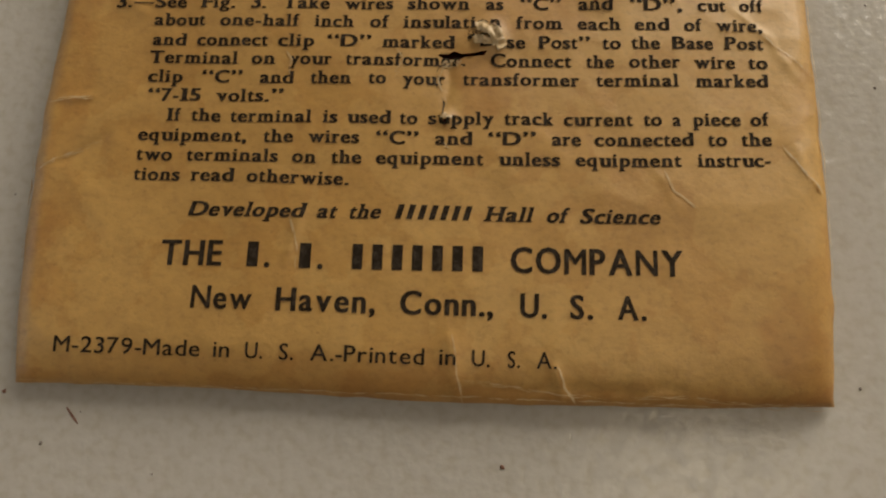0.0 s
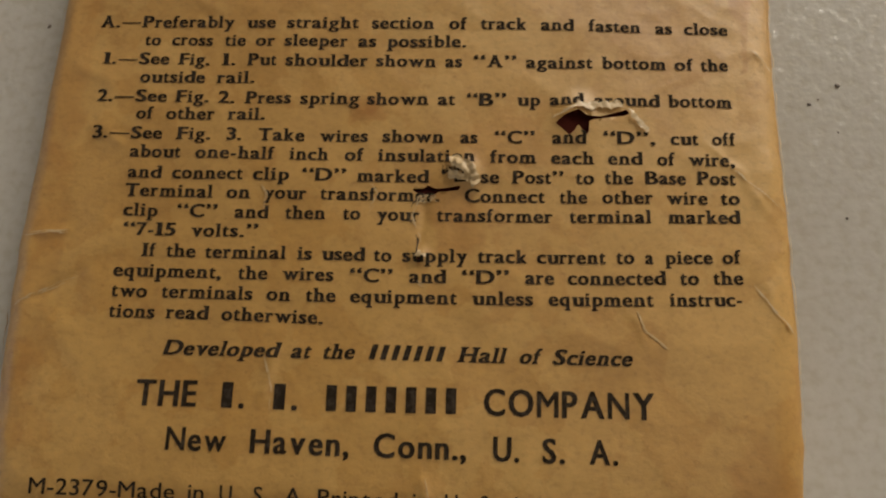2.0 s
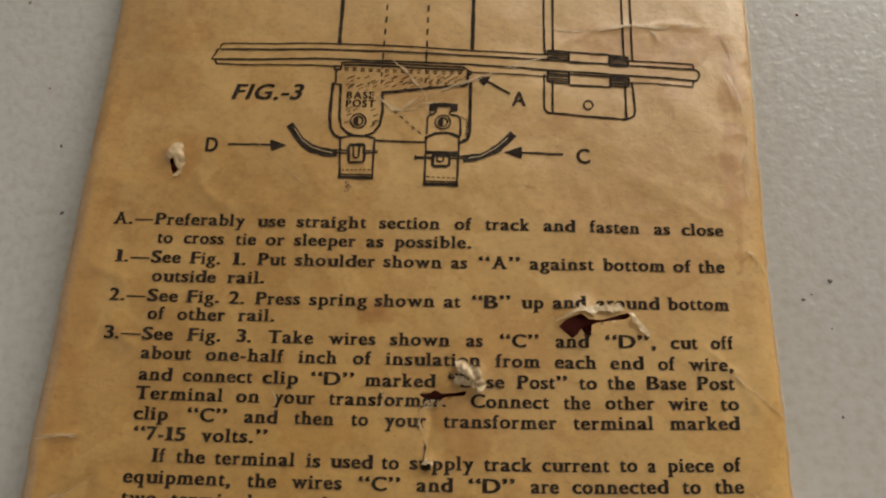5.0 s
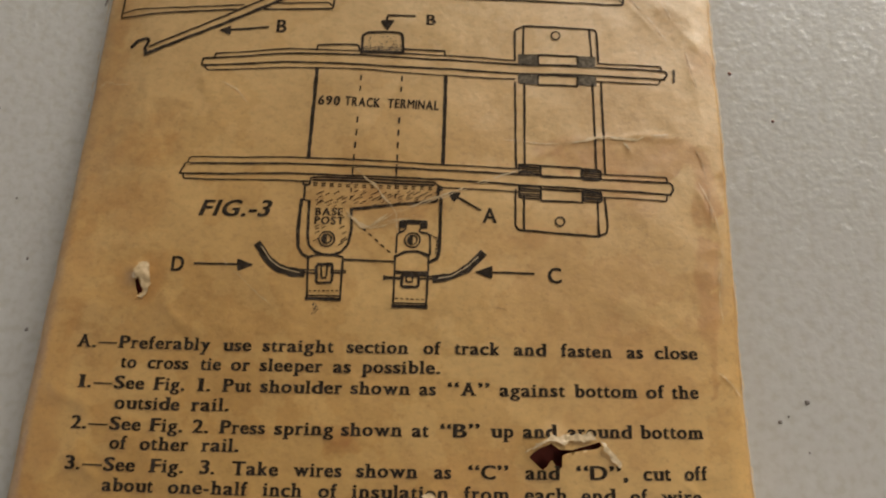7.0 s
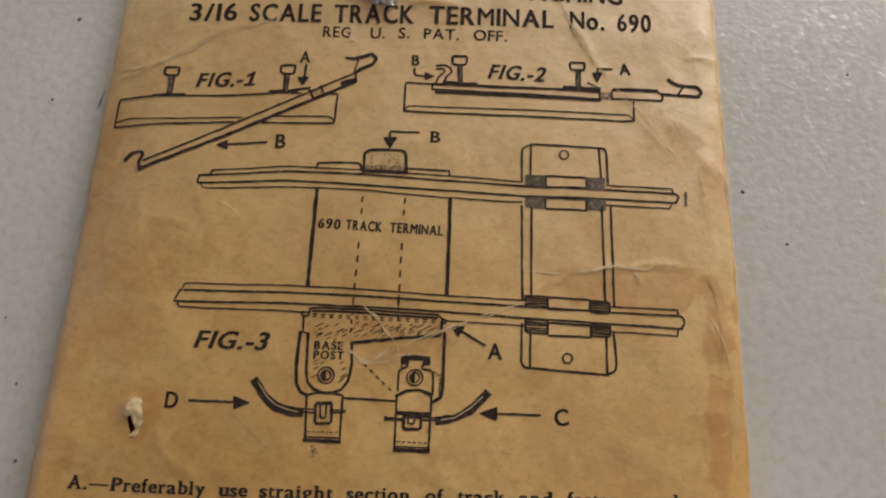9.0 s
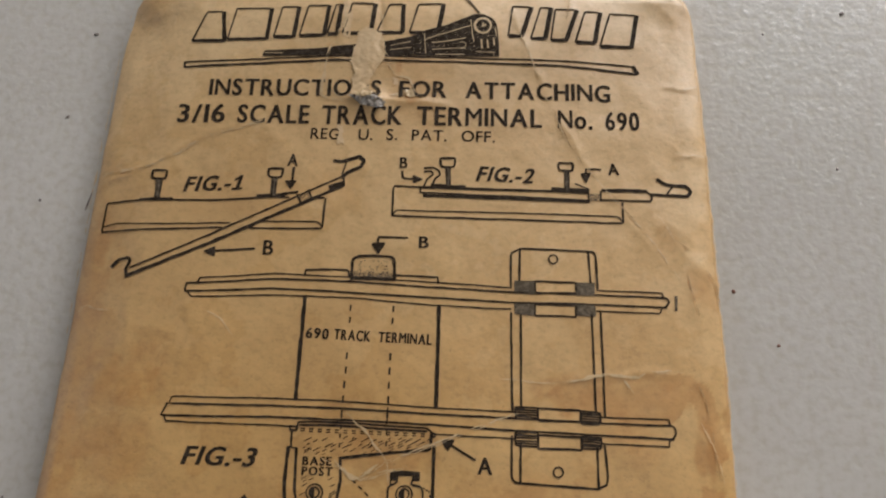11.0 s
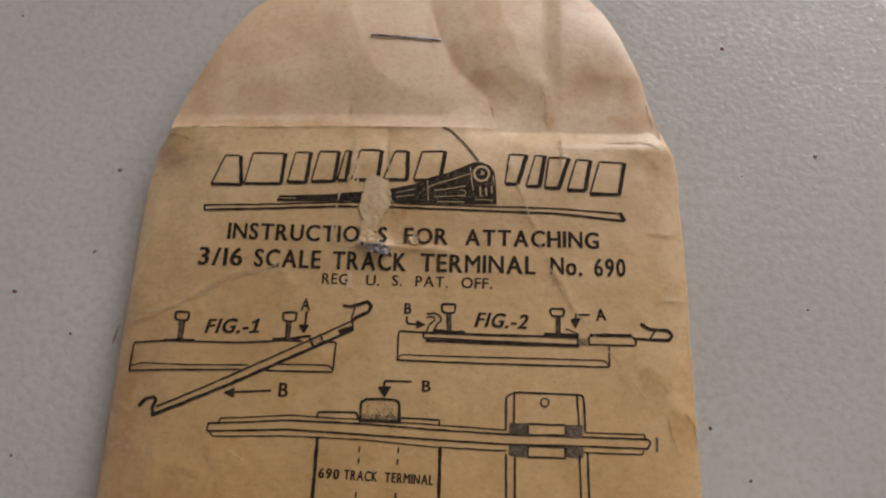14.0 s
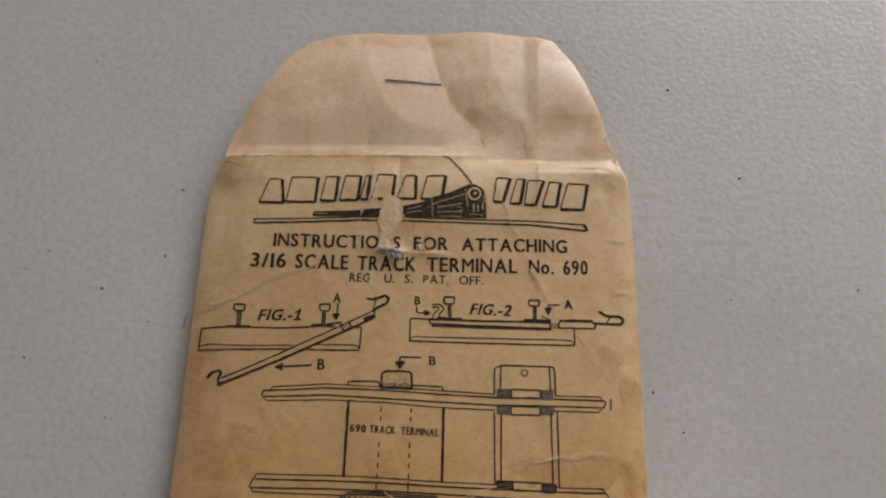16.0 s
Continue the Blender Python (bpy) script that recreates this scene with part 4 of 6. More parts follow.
text_line("text_line", ["M-2379-Made", "in", "U.", "S.", "A.-Printed", "in", "U.", "S.", "A."], -39.7, -120.65, 13.9, -120.6, 1.7, "light", front, "line of thin black type",
          ((-39.7, -23.5), (-22.3, -20.3), (-18.9, -16.9), (-15.3, -13.6), (-12, 0.3), (1.6, 3.6), (5, 7), (8.7, 10.1), (11.7, 13.9)))
text_line("text_line", ["INSTRUCTIONS", "FOR", "ATTACHING"], -29.2, 3, 29.1, 2.9, 2.55, "bold", front, "line of bold black capitals",
          ((-29.2, -3.8), (-1.5, 5.7), (8, 29.1)))
text_line("text_line", ["3/16", "SCALE", "TRACK", "TERMINAL", "No.", "690"], -33.3, -1.3, 33, -1.5, 2.75, "bold", front, "line of bold black capitals and numbers",
          ((-33.3, -26), (-24.6, -13.9), (-12.4, -0.6), (1.2, 19.3), (21.2, 26.3), (27.9, 33)))
text_line("text_line", ["REG.", "U.", "S.", "PAT.", "OFF."], -13.8, -3.7, 12.5, -3.9, 1.65, "light", front, "line of thin black capitals",
          ((-13.8, -9.1), (-7, -4.8), (-3, -1.3), (0.6, 5.7), (7.6, 12.5)))

# first drawing: rail ends on a sleeper, with the terminal pushed in from below
strokes("sleeper_drawing", (
    (0.27, [(-16.0, -12.6), (-19.1, -12.6), (-24.5, -13.1), (-36.1, -13.3), (-41.3, -14), (-41.5, -18.2), (-35.4, -17.6), (-25.0, -17.1)]),
    (0.27, [(-12.0, -12.6), (-10.9, -12.6), (-11.1, -17), (-21.0, -17.1)]),
    (0.19, [(-41.5, -17.5), (-39.5, -16.9), (-31.7, -16.7), (-23.9, -16.4)]),
    (0.19, [(-19.9, -16.2), (-18.8, -16.1), (-11.8, -16), (-11.1, -16.6)]),
), front, "line drawing of a sleeper's end")
strokes("rail_drawing", (
    (0.33, [(-35.00, -10.15), (-35.50, -10.07), (-35.62, -9.85), (-35.65, -8.93), (-35.55, -8.85), (-33.70, -8.82), (-33.60, -8.91), (-33.65, -9.90), (-33.75, -10.09), (-34.20, -10.15), (-35.00, -10.15)]),
    (0.36, [(-34.8, -10.3), (-34.7, -13.1)]),
    (0.27, [(-34.2, -10.4), (-34.2, -13.1)]),
    (0.48, [(-36.7, -13.3), (-32.4, -13.1)]),
), front, "line drawing of a rail's end")
fill("shaded_patch", [(-34.8, -10.3), (-34.7, -13.1), (-34.2, -13.1), (-34.2, -10.4)], GREY_INK, front, "grey shaded rail stem")
strokes("rail_drawing", (
    (0.33, [(-18.60, -9.65), (-19.10, -9.57), (-19.22, -9.35), (-19.25, -8.43), (-19.15, -8.35), (-17.30, -8.32), (-17.20, -8.41), (-17.25, -9.40), (-17.35, -9.59), (-17.80, -9.65), (-18.60, -9.65)]),
    (0.36, [(-18.5, -9.8), (-18.5, -12.3)]),
    (0.27, [(-18, -9.8), (-18, -12.3)]),
    (0.48, [(-20.4, -12.5), (-17.2, -12.3), (-16.5, -12.1)]),
), front, "line drawing of a rail's end")
fill("shaded_patch", [(-18.5, -9.8), (-18.5, -12.3), (-18, -12.3), (-18, -9.8)], GREY_INK, front, "grey shaded rail stem")
strokes("lever_drawing", (
    (0.27, [(-36.7, -23.1), (-28.3, -19), (-18.9, -14.4), (-8.7, -9.3)]),
    (0.48, [(-37.1, -24.3), (-25.9, -19.1), (-14.8, -13.75), (-10, -11.4), (-8.6, -10.6)]),
    (0.48, [(-39.2, -23.1), (-38.4, -22.1), (-37.2, -21.7), (-36.8, -22.1), (-37.3, -23.3), (-37, -24.1)]),
    (0.27, [(-8.7, -9.3), (-8.5, -10.6)]),
    (0.48, [(-10.1, -7), (-9.1, -7.2), (-6.6, -6.3), (-5.9, -7), (-6.4, -7.9), (-8.1, -8.7), (-8.8, -9.4)]),
    (0.24, [(-8.9, -9.0), (-8.4, -7.1)]),
    (0.27, [(-14.9, -12.2), (-14.3, -13.4)]),
    (0.27, [(-13.4, -11.5), (-12.8, -12.7)]),
    (0.36, [(-16.9, -12.1), (-14.9, -11.8)]),
    (0.6, [(-10.4, -11), (-8.8, -10.4)]),
), front, "line drawing of a slanting flat bar with hooked ends")
fill("shaded_patch", [(-14.8, -12.4), (-13.3, -11.7), (-12.9, -12.6), (-14.3, -13.3)], GREY_INK, front, "grey shaded patch", 0.35)
strokes("arrow", (
    (0.36, [(-15.7, -8.2), (-15.8, -10.3)]),
), front, "small printed arrow")
strokes("arrow", (
    (0.3, [(-20.1, -20), (-25.3, -20.4)]),
), front, "small printed arrow")
fill("arrowhead", [(-16.7, -10.2), (-15.2, -10.1), (-15.9, -11.4)], INK, front, "black arrowhead")
fill("arrowhead", [(-26.9, -20.5), (-25.5, -19.8), (-25.4, -21.2)], INK, front, "black arrowhead")
text_line("text_line", ["A"], -16.7, -7.9, -15, -7.9, 1.75, "bold", front, "single capital letter")
text_line("text_line", ["B"], -18.9, -20.8, -17.2, -20.8, 2, "bold", front, "single capital letter")
text_line("text_line", ["FIG.-1"], -31, -11.9, -22.4, -11.5, 2.1, "hand", front, "slanting hand-lettered caption")

# second drawing: the terminal clipped under both rails
strokes("sleeper_drawing", (
    (0.27, [(2.1, -10.8), (-1.6, -10.7), (-1.6, -15), (9.5, -15.2), (29.8, -15.4), (29.8, -12.4)]),
    (0.19, [(-1.6, -15), (-1.1, -14.2), (14, -14.3), (29.1, -14.4), (29.8, -15.2)]),
), front, "line drawing of a sleeper's end")
strokes("rail_drawing", (
    (0.33, [(5.40, -7.75), (4.90, -7.67), (4.78, -7.45), (4.75, -6.53), (4.85, -6.45), (6.70, -6.42), (6.80, -6.51), (6.75, -7.50), (6.65, -7.69), (6.20, -7.75), (5.40, -7.75)]),
    (0.27, [(5.6, -7.9), (5.8, -10.5)]),
    (0.27, [(6.1, -7.9), (6.2, -10.5)]),
    (0.48, [(3.7, -10.5), (8.2, -10.7)]),
), front, "line drawing of a rail's end")
fill("shaded_patch", [(5.6, -7.9), (5.8, -10.5), (6.2, -10.5), (6.1, -7.9)], GREY_INK, front, "grey shaded rail stem")
strokes("rail_drawing", (
    (0.33, [(21.80, -7.90), (21.30, -7.82), (21.18, -7.60), (21.15, -6.83), (21.25, -6.75), (23.10, -6.72), (23.20, -6.81), (23.15, -7.65), (23.05, -7.84), (22.60, -7.90), (21.80, -7.90)]),
    (0.27, [(22.1, -8), (22.1, -10.7)]),
    (0.27, [(22.5, -8), (22.5, -10.7)]),
    (0.48, [(20.3, -10.7), (25.2, -10.7)]),
), front, "line drawing of a rail's end")
fill("shaded_patch", [(22.1, -8), (22.1, -10.7), (22.5, -10.7), (22.5, -8)], GREY_INK, front, "grey shaded rail stem")
strokes("lever_drawing", (
    (0.27, [(2.1, -10.8), (2.1, -11.6), (25.2, -12.2), (25.2, -11.1)]),
    (0.36, [(2.1, -10.8), (13.2, -11), (20.8, -11), (25.2, -11.1)]),
    (0.48, [(2.7, -12), (14, -12.2), (25.2, -12.3)]),
    (0.19, [(23.5, -9.8), (25.2, -10.5)]),
    (0.27, [(26.9, -10.9), (26.9, -12.2)]),
    (0.55, [(27.2, -10.7), (33.1, -10.6)]),
    (0.27, [(27.1, -12.1), (33.8, -12.1), (33.9, -11.2), (33.1, -10.6)]),
    (0.48, [(34.8, -8.8), (36, -9.6), (38.7, -9.7), (39.4, -10.4), (38.8, -11.2), (34, -11.1)]),
    (0.27, [(35.9, -11.1), (36.8, -9.8)]),
    (0.27, [(2.6, -8.0), (3.8, -7.85), (4.65, -8.35), (4.8, -8.95), (4.05, -9.55), (3.8, -10.3)]),
    (0.24, [(2.6, -8.5), (3.5, -8.4), (3.9, -8.8), (3.0, -9.6), (2.6, -10.6)]),
), front, "line drawing of a flat bar with a spring and a hooked end")
fill("shaded_patch", [(25.4, -11.2), (26.8, -11.2), (26.8, -12.2), (25.4, -12.2)], GREY_INK, front, "grey shaded patch", 0.45)
strokes("arrow", (
    (0.27, [(-0.5, -8.5), (-0.4, -9.5), (1.1, -9.6)]),
), front, "small printed arrow")
strokes("arrow", (
    (0.27, [(27, -7.6), (24.9, -7.6), (24.9, -8.4)]),
), front, "small printed arrow")
fill("arrowhead", [(2.3, -9.6), (1, -9), (1.1, -10.2)], INK, front, "black arrowhead")
fill("arrowhead", [(24.9, -9.6), (24.2, -8.3), (25.6, -8.2)], INK, front, "black arrowhead")
text_line("text_line", ["B"], -0.9, -8, 0.4, -8, 1.55, "bold", front, "single capital letter")
text_line("text_line", ["A"], 28, -8.4, 29.8, -8.3, 1.7, "bold", front, "single capital letter")
text_line("text_line", ["FIG.-2"], 9.7, -9.7, 17.8, -9.9, 2.1, "hand", front, "slanting hand-lettered caption")

# third drawing: the track from above
strokes("rail_drawing", (
    (0.19, [(-27, -24.2), (-17, -23.4), (-6.5, -23.7), (4.6, -24.2), (14.6, -24.7)]),
    (0.19, [(25.9, -24.9), (34.6, -25), (34.6, -25.7)]),
    (0.27, [(-27, -24.2), (-27.3, -24.9), (-28.7, -25), (-17, -24.1), (-6.4, -24.3), (4.6, -24.9), (14.6, -25.3), (25.3, -25.5), (35.1, -25.7), (35.4, -26.2), (34.9, -27)]),
    (0.27, [(-28.7, -25), (-28.9, -26.1), (-16.9, -25.4), (-6.3, -25.8), (4.6, -26.3), (14.6, -26.7), (25.3, -26.8), (34.9, -27)]),
    (0.19, [(-28.4, -26.2), (-28, -26.8), (-16.8, -26.3), (-6.3, -26.5), (4.7, -27.3), (14.6, -27.6)]),
    (0.19, [(25.8, -27.7), (34.1, -27.8), (34.3, -27.2)]),
), front, "line drawing of a long rail from above")
strokes("rail_drawing", (
    (0.19, [(-28.9, -40.7), (-28.7, -39.8), (-15.6, -39.7), (-8.5, -39.8), (5, -40.5), (15.1, -40.8)]),
    (0.19, [(26, -41.3), (34.5, -41.4), (34.5, -42.1)]),
    (0.27, [(-28.6, -40.7), (-15.5, -40.6), (-5.5, -40.8), (5, -41.3), (15, -41.6), (26, -42), (35, -42.2), (35.3, -43), (34.8, -43.8)]),
    (0.27, [(-29.2, -40.7), (-29.8, -42.2), (-15.4, -42), (-5.4, -42.2), (5.1, -42.6), (15, -43.1), (25.9, -43.5), (34.8, -43.8)]),
    (0.19, [(-29.3, -42.2), (-29.1, -42.9), (-15.3, -43), (-12.7, -43.1)]),
    (0.19, [(4.7, -43.7), (15, -44.1)]),
    (0.19, [(25.9, -44.5), (34.3, -44.7), (34.4, -43.9)]),
), front, "line drawing of a long rail from above")
strokes("terminal_drawing", (
    (0.48, [(-12.6, -26.4), (-12.7, -39.7)]),
    (0.48, [(5.2, -27.4), (5.2, -40.3)]),
    (0.27, [(-12.9, -23.6), (-12.8, -22.8), (-7.1, -22.7), (-6.8, -23.7)]),
    (0.27, [(-0.8, -23.3), (4.9, -23.5), (5, -24.3)]),
    (0.36, [(-6.6, -24), (-6.6, -21.3), (-5.8, -20.8), (-4, -20.7), (-1.5, -20.8), (-1, -21.2), (-0.8, -23.9)]),
    (0.5, [(-6.4, -23.8), (-0.8, -23.9)]),
), front, "line drawing of a flat track terminal plate")
fill("shaded_patch", [(-6.4, -22.95), (-1.1, -22.95), (-0.9, -23.7), (-6.5, -23.8)], GREY_INK, front, "grey stippled patch", 0.5)
fill("shaded_patch", [(-6.4, -21.3), (-1.3, -21.2), (-1.1, -22.9), (-6.4, -22.9)], GREY_INK, front, "grey stippled patch", 0.07)
for x0, x1 in ((-6.4, -6.7), (-0.8, -0.9)):
    dashes("dashed_line", (x0, -27.4), (x0 - 0.06, -30.6), 0.22, 2, front, "broken line in black ink")
    dashes("dashed_line", (x0 - 0.1, -33.6), (x1, -42.7), 0.24, 5, front, "broken line in black ink")
text_line("text_line", ["690", "TRACK", "TERMINAL"], -12.1, -31.9, 4.5, -32.5, 1.32, "hand0", front, "small hand-lettered capitals",
          ((-12.1, -8.9), (-8.4, -3.5), (-2.6, 4.5)))
strokes("arrow", (
    (0.27, [(0.6, -18.1), (-3.3, -18.1), (-3.3, -19.3)]),
), front, "small printed arrow")
fill("arrowhead", [(-3.2, -20.4), (-4.2, -19), (-2.3, -18.9)], INK, front, "black arrowhead")
text_line("text_line", ["B"], 2.2, -19.5, 3.8, -19.5, 1.6, "bold", front, "single capital letter")

# the sleeper with its rail clips
strokes("sleeper_drawing", (
    (0.27, [(14.6, -24.7), (14.6, -20), (15.8, -19.3), (24.9, -19.5), (25.7, -19.6), (25.9, -20.2), (26, -24.6)]),
    (0.27, [(15.8, -19.3), (15.7, -23.8)]),
    (0.27, [(24.9, -19.5), (25.1, -23.9)]),
    (0.27, [(14.6, -28.1), (14.8, -40.7)]),
    (0.27, [(15.9, -28.4), (15.9, -40.2)]),
    (0.27, [(25.1, -28.2), (25.3, -40.6)]),
    (0.27, [(26.3, -27.9), (26.4, -41.3)]),
    (0.27, [(14.7, -43.8), (14.7, -48.8), (15.2, -49.3), (25.2, -49.9), (26.3, -49.4), (26.5, -48.5), (26.2, -44.6)]),
    (0.27, [(15.8, -44.8), (15.8, -49.3)]),
    (0.27, [(25.3, -45), (25.3, -49.9)]),
), front, "line drawing of a pressed sleeper from above")
ring("rivet_hole_drawing", 20.2, -20.7, 0.62, 0.2, front, "small printed circle")
ring("rivet_hole_drawing", 20.4, -48, 0.62, 0.2, front, "small printed circle")
fill("shaded_patch", [(15.1, -23.8), (17.8, -23.8), (17.8, -25.5), (15.1, -25.4)], HATCH_INK, front, "dark hatched clip patch")
strokes("clip_drawing", (
    (0.27, [(17.8, -23.8), (23.2, -23.9), (23.2, -25.3), (17.8, -25.4), (17.8, -23.8)]),
), front, "outlined clip drawing")
fill("shaded_patch", [(23.2, -23.9), (25.6, -23.9), (25.5, -25.6), (23.2, -25.6)], HATCH_INK, front, "dark hatched clip patch")
fill("shaded_patch", [(15.1, -26.9), (17.8, -26.9), (17.7, -28.4), (15.1, -28.2)], HATCH_INK, front, "dark hatched clip patch")
strokes("clip_drawing", (
    (0.27, [(17.8, -26.9), (23.1, -27), (23.1, -28.5), (17.7, -28.4), (17.8, -26.9)]),
), front, "outlined clip drawing")
fill("shaded_patch", [(23.1, -26.9), (25.6, -27), (25.6, -28.4), (23.1, -28.3)], HATCH_INK, front, "dark hatched clip patch")
strokes("clip_drawing", (
    (0.27, [(15.2, -40.2), (18, -40.3), (18, -41.7), (15.2, -41.6), (15.2, -40.2)]),
    (0.26, [(15.3, -40.5), (17.9, -40.6)]),
    (0.2, [(15.3, -40.8), (17.9, -40.9)]),
    (0.2, [(15.3, -41.1), (17.9, -41.2)]),
    (0.2, [(15.3, -41.3), (17.9, -41.5)]),
), front, "hatched clip patch in black ink")
strokes("clip_drawing", (
    (0.27, [(18, -40.3), (23.4, -40.5), (23.3, -41.9), (18, -41.8), (18, -40.3)]),
), front, "outlined clip drawing")
strokes("clip_drawing", (
    (0.27, [(23.4, -40.6), (25.8, -40.7), (25.8, -42.2), (23.3, -42.1), (23.4, -40.6)]),
    (0.26, [(23.4, -40.9), (25.7, -41)]),
    (0.2, [(23.4, -41.2), (25.7, -41.3)]),
    (0.2, [(23.4, -41.5), (25.7, -41.6)]),
    (0.2, [(23.4, -41.8), (25.7, -41.9)]),
), front, "hatched clip patch in black ink")
strokes("clip_drawing", (
    (0.27, [(15.2, -43.2), (18, -43.3), (18, -45), (15.2, -44.9), (15.2, -43.2)]),
    (0.26, [(15.3, -43.6), (17.9, -43.7)]),
    (0.2, [(15.3, -43.9), (17.9, -44)]),
    (0.2, [(15.3, -44.3), (17.9, -44.4)]),
    (0.2, [(15.3, -44.6), (17.9, -44.7)]),
), front, "hatched clip patch in black ink")
strokes("clip_drawing", (
    (0.27, [(18, -43.6), (23.4, -43.8), (23.4, -45.3), (18, -45.2), (18, -43.6)]),
), front, "outlined clip drawing")
strokes("clip_drawing", (
    (0.27, [(23.4, -43.7), (25.8, -43.8), (25.8, -45.2), (23.4, -45.1), (23.4, -43.7)]),
    (0.26, [(23.5, -44), (25.8, -44.1)]),
    (0.2, [(23.5, -44.3), (25.7, -44.4)]),
    (0.2, [(23.5, -44.6), (25.7, -44.7)]),
    (0.2, [(23.4, -44.8), (25.7, -44.9)]),
), front, "hatched clip patch in black ink")
strokes("smudge", (
    (0.36, [(36.3, -25.5), (36.2, -27.3)]),
), front, "short grey ink smudge", GREY_INK)

# terminal clips, wires and pointers
strokes("clip_drawing", (
    (0.27, [(-12.2, -43.4), (-12.1, -42.5), (-6.7, -42.5), (-0.9, -42.8), (4.1, -43), (4.7, -43.5), (4.7, -43.9)]),
    (0.27, [(-11.8, -42.9), (-6.7, -42.9), (-0.9, -43.2), (4.1, -43.4)]),
    (0.27, [(-13.1, -43.1), (-13.1, -43.5), (-12.3, -43.6), (-12.3, -43.1), (-13.1, -43.1)]),
    (0.27, [(-12.8, -43.6), (-12.8, -45.5)]),
    (0.42, [(-13.1, -45.6), (-13.2, -49.6), (-13, -51.9), (-12.4, -53), (-11.6, -53.4)]),
    (0.19, [(-13.1, -45.6), (-12.1, -45.7)]),
    (0.36, [(-12.1, -45.8), (-11.9, -50.5), (-11.6, -51.8), (-10.8, -52.6), (-9.9, -53), (-8.5, -53), (-7.4, -52.6), (-6.6, -51.5), (-6.3, -49.5), (-6.5, -46.8)]),
    (0.36, [(-6.5, -46.8), (-0.7, -46.1), (4.6, -45.6), (4.7, -43.9)]),
    (0.27, [(4.7, -43.5), (5.2, -43.7), (5.1, -44.1), (4.7, -44)]),
    (0.42, [(5.1, -45.2), (5.1, -47.8), (5.1, -52.2), (4.9, -53.3), (3.8, -53.9)]),
    (0.27, [(-7.1, -53.6), (-4, -53.7), (-0.5, -53.8)]),
), front, "line drawing of a base post plate")
dashes("dashed_line", (-11.8, -43.3), (4.4, -43.7), 0.16, 15, front, "broken line in black ink")
dashes("dashed_line", (-11.8, -43.6), (4.4, -44), 0.13, 15, front, "broken line in black ink")
dashes("dashed_line", (-4.9, -49.3), (-0.8, -52.9), 0.17, 5, front, "broken line in black ink")
dashes("dashed_line", (-6.7, -41.6), (-6.7, -46), 0.17, 4, front, "broken line in black ink")
dashes("dashed_line", (-0.9, -40.5), (-0.9, -45.9), 0.17, 4, front, "broken line in black ink")
PLATE = [(-12.0, -43.9), (4.5, -44.3), (4.5, -45.5), (-6.6, -46.7), (-6.6, -51.2), (-7.6, -52.4), (-10.6, -52.4), (-11.7, -51.2)]
hatch_rng = random.Random(12)
hatches = []
for row in range(24):
    for col in range(15):
        x, y = -12.2 + 1.15 * col + hatch_rng.uniform(-0.3, 0.3), -43.7 - 0.38 * row + hatch_rng.uniform(-0.12, 0.12)
        reach = hatch_rng.uniform(0.3, 0.95)
        clear_of_print = not (-49.3 < y < -46.5 and x < -6.9) and math.hypot(x - -9.4, y - -50.9) > 1.5
        if clear_of_print and hatch_rng.random() < 0.72 and inside(x, y, PLATE) and inside(x + reach, y + 0.55 * reach, PLATE):
            hatches.append((0.10, [(x, y), (x + reach, y + 0.55 * reach)]))
tagged(strokes("hatching", hatches, front, "slanting hatch strokes"), kind="stuff")
text_line("text_line", ["BASE"], -11.2, -47.7, -7.4, -47.7, 1, "hand0", front, "tiny hand-lettered capitals")
text_line("text_line", ["POST"], -11.2, -48.9, -7.2, -48.9, 1, "hand0", front, "tiny hand-lettered capitals")
ring("rivet_drawing", -9.4, -50.9, 1.0, 0.2, front, "printed rivet circle")
ring("rivet_drawing", -9.4, -50.9, 0.62, 0.2, front, "printed rivet centre")
fill("rivet_drawing", [(-9.5, -50.3), (-9.9, -50.4), (-10, -50.9), (-9.8, -51.4), (-9.4, -51.5)], INK, front, "dark half of a printed rivet")
ring("rivet_drawing", 1.6, -50.9, 1.0, 0.2, front, "printed rivet circle")
ring("rivet_drawing", 1.6, -50.9, 0.62, 0.2, front, "printed rivet centre")
fill("rivet_drawing", [(1.6, -50.2), (1.2, -50.4), (1, -50.9), (1.2, -51.4), (1.6, -51.5)], INK, front, "dark half of a printed rivet")
strokes("clip_drawing", (
    (0.27, [(-11.6, -53.4), (-11.3, -58.5)]),
    (0.27, [(-11.6, -53.4), (-10.3, -53), (-8.5, -53), (-7.1, -53.3), (-7.1, -55.6), (-7.1, -58.6)]),
    (0.42, [(-11.4, -58.7), (-7.1, -58.8)]),
    (0.19, [(-11.2, -58.3), (-7.1, -58.4)]),
    (0.36, [(-10.4, -55.4), (-10.4, -54.3), (-8.4, -54.2), (-8.4, -55.4)]),
    (0.36, [(-10.3, -55.6), (-10.3, -56.7), (-8.3, -56.7), (-8.3, -55.6)]),
    (0.24, [(-9.8, -54.5), (-9.7, -56.1), (-9, -56.1), (-9, -54.5)]),
    (0.4, [(-10.2, -54.3), (-8.5, -54.3)]),
    (0.19, [(-12.4, -55), (-10.4, -55.1)]),
    (0.19, [(-12.4, -55.4), (-10.4, -55.5)]),
    (0.19, [(-8.3, -55.1), (-6.6, -55.1), (-6.5, -55.3), (-8.3, -55.4)]),
), front, "line drawing of a spring wire clip")
dashes("dashed_line", (-11.1, -57.7), (-7.2, -57.7), 0.14, 7, front, "broken line in black ink")
